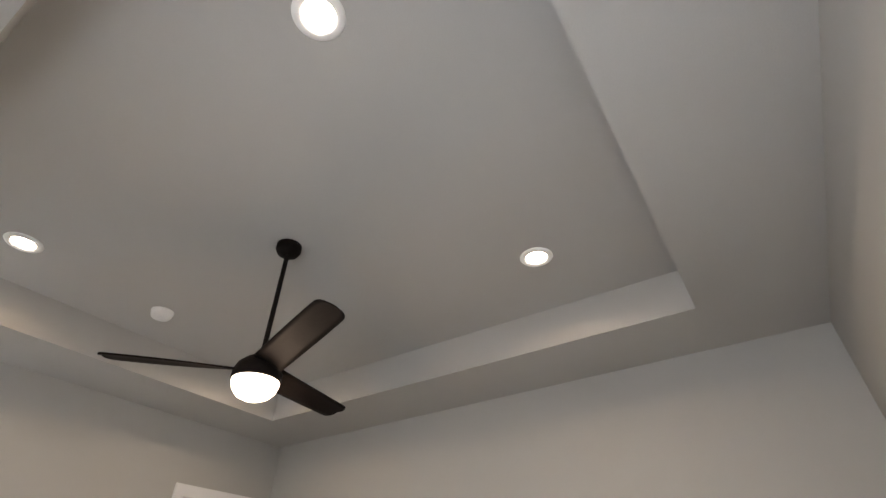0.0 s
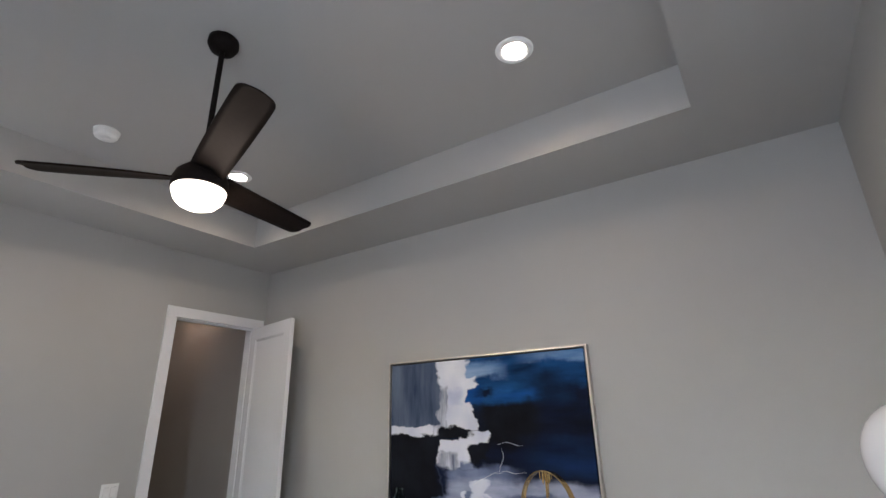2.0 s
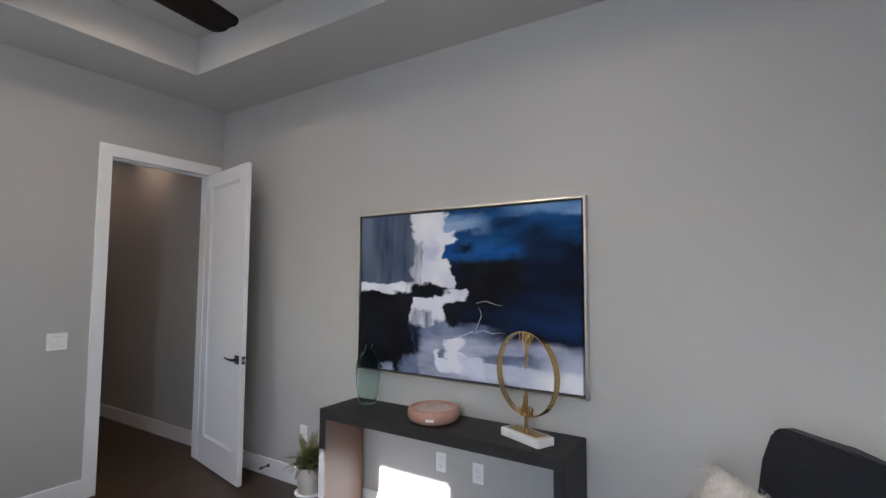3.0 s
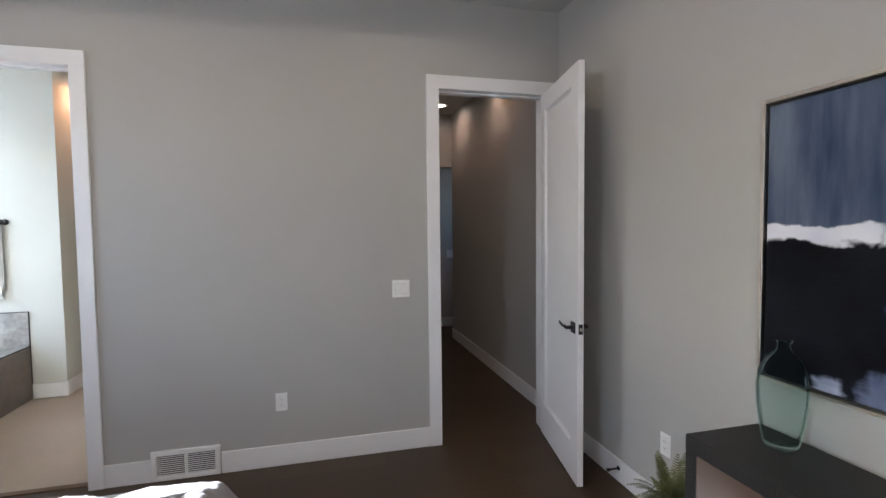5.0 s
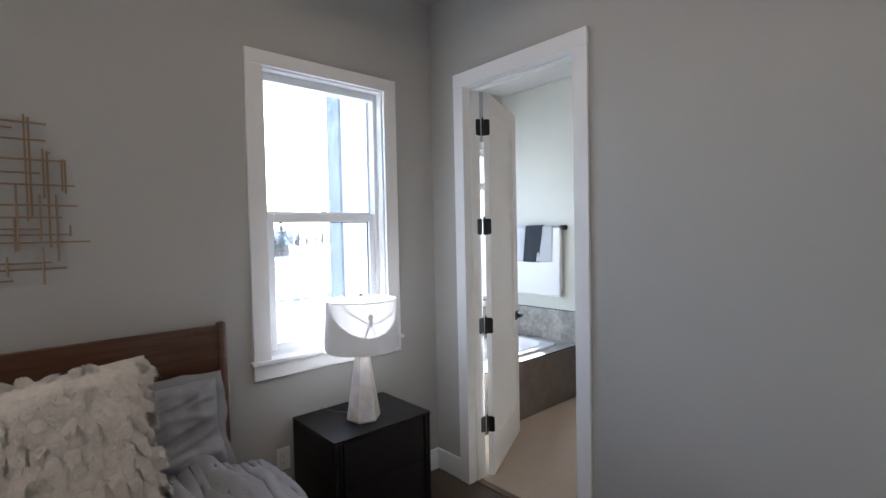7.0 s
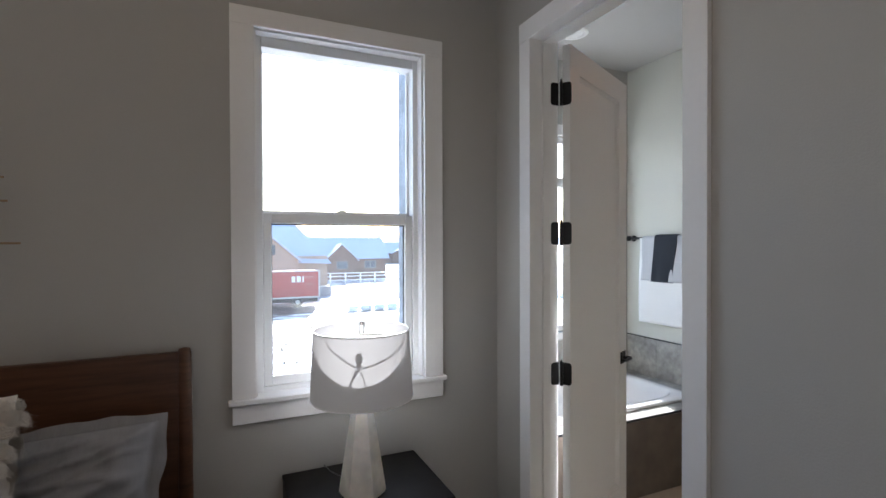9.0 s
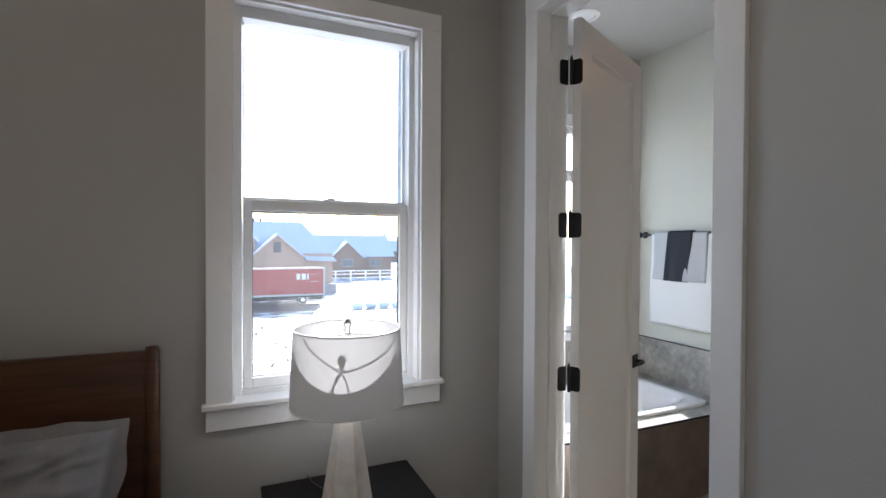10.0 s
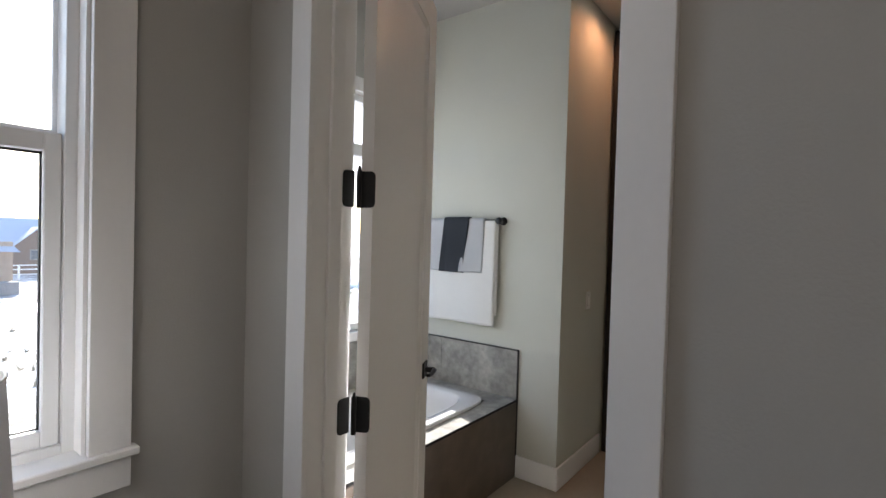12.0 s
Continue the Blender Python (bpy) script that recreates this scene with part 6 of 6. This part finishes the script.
def pine(x, y, height, seed):
    t = thing("pine_tree", (x, y, GROUND), "dark green pine tree in the snow", "tree", "pines")
    rng = random.Random(seed)
    bark = bpy.data.materials.get("pine bark") or material("pine bark", (0.08, 0.05, 0.035), 0.9)
    # needles lightened towards grey, distance haze put into their colour
    green = bpy.data.materials.get("haze-paled pine needles") or material("haze-paled pine needles", (0.09, 0.105, 0.085), 0.8, grain=0.3, scale=2)
    part("trunk", tube([(x, y, GROUND), (x + 0.1, y, GROUND + height * 0.5), (x, y, GROUND + height * 0.98)], lambda u: height * 0.022 * (1.05 - u), 7), bark, t)
    bm = bmesh.new()
    for k in range(190):
        u = rng.random() ** 0.8
        h = GROUND + height * (0.10 + 0.88 * u)
        r = height * 0.24 * (1 - u) ** 0.8 * rng.uniform(0.35, 1.1) + 0.05 * height * 0.3
        a = rng.uniform(0, 6.28)
        c, s = math.cos(a), math.sin(a)
        w = r * 0.28 + 0.02 * height
        o, tip = Vector((x, y, h)), Vector((x + r * c, y + r * s, h - r * 0.35))
        sd_ = Vector((-s, c, 0)) * w
        mid = o.lerp(tip, 0.55)
        bm.faces.new([bm.verts.new(p) for p in (o, mid + sd_ + Vector((0, 0, -0.1 * r)), tip, mid - sd_ + Vector((0, 0, -0.1 * r)))])
    part("crown", bm, green, t)


pine(-150, 63.5, 13, 1)
pine(-150, 61.0, 9, 2)
pine(-170, 74, 8, 3)
for k_ in range(9):
    pine(-230 - 14 * k_, 92 + 11 * k_ + 3 * (k_ % 3), 7 + (k_ * 5) % 6, 10 + k_)
pine(-200, 38, 9, 31)
pine(-240, 60, 10, 32)


def brush():
    rng = random.Random(21)
    verts, faces = [], []
    for k in range(900):
        x, y = -14 - 130 * rng.random() ** 1.7, 0
        y = rng.uniform(-30, 70) * (0.3 + abs(x) / 110)
        if -52 < x < -42.5 or (-71 < x < -56 and -9 < y < 12) or noise.noise(Vector((x * 0.05, y * 0.05, 0))) < 0.05:
            continue
        for q in range(4):
            a, h = rng.uniform(0, 6.28), rng.uniform(0.12, 0.3)
            dx, dy = 0.35 * math.cos(a), 0.35 * math.sin(a)
            i = len(verts)
            verts += [(x - dy * 0.2, y + dx * 0.2, GROUND), (x + dy * 0.2, y - dx * 0.2, GROUND), (x + dx, y + dy, GROUND + h)]
            faces.append((i, i + 1, i + 2))
    me = bpy.data.meshes.new("dry_grass")
    me.from_pydata(verts, [], faces)
    me.materials.append(material("dry grass", (0.36, 0.29, 0.19), 0.9))
    tagged(new("dry_grass", me), "tufts of dry grass sticking out of the snow", "grass", kind="stuff")


brush()
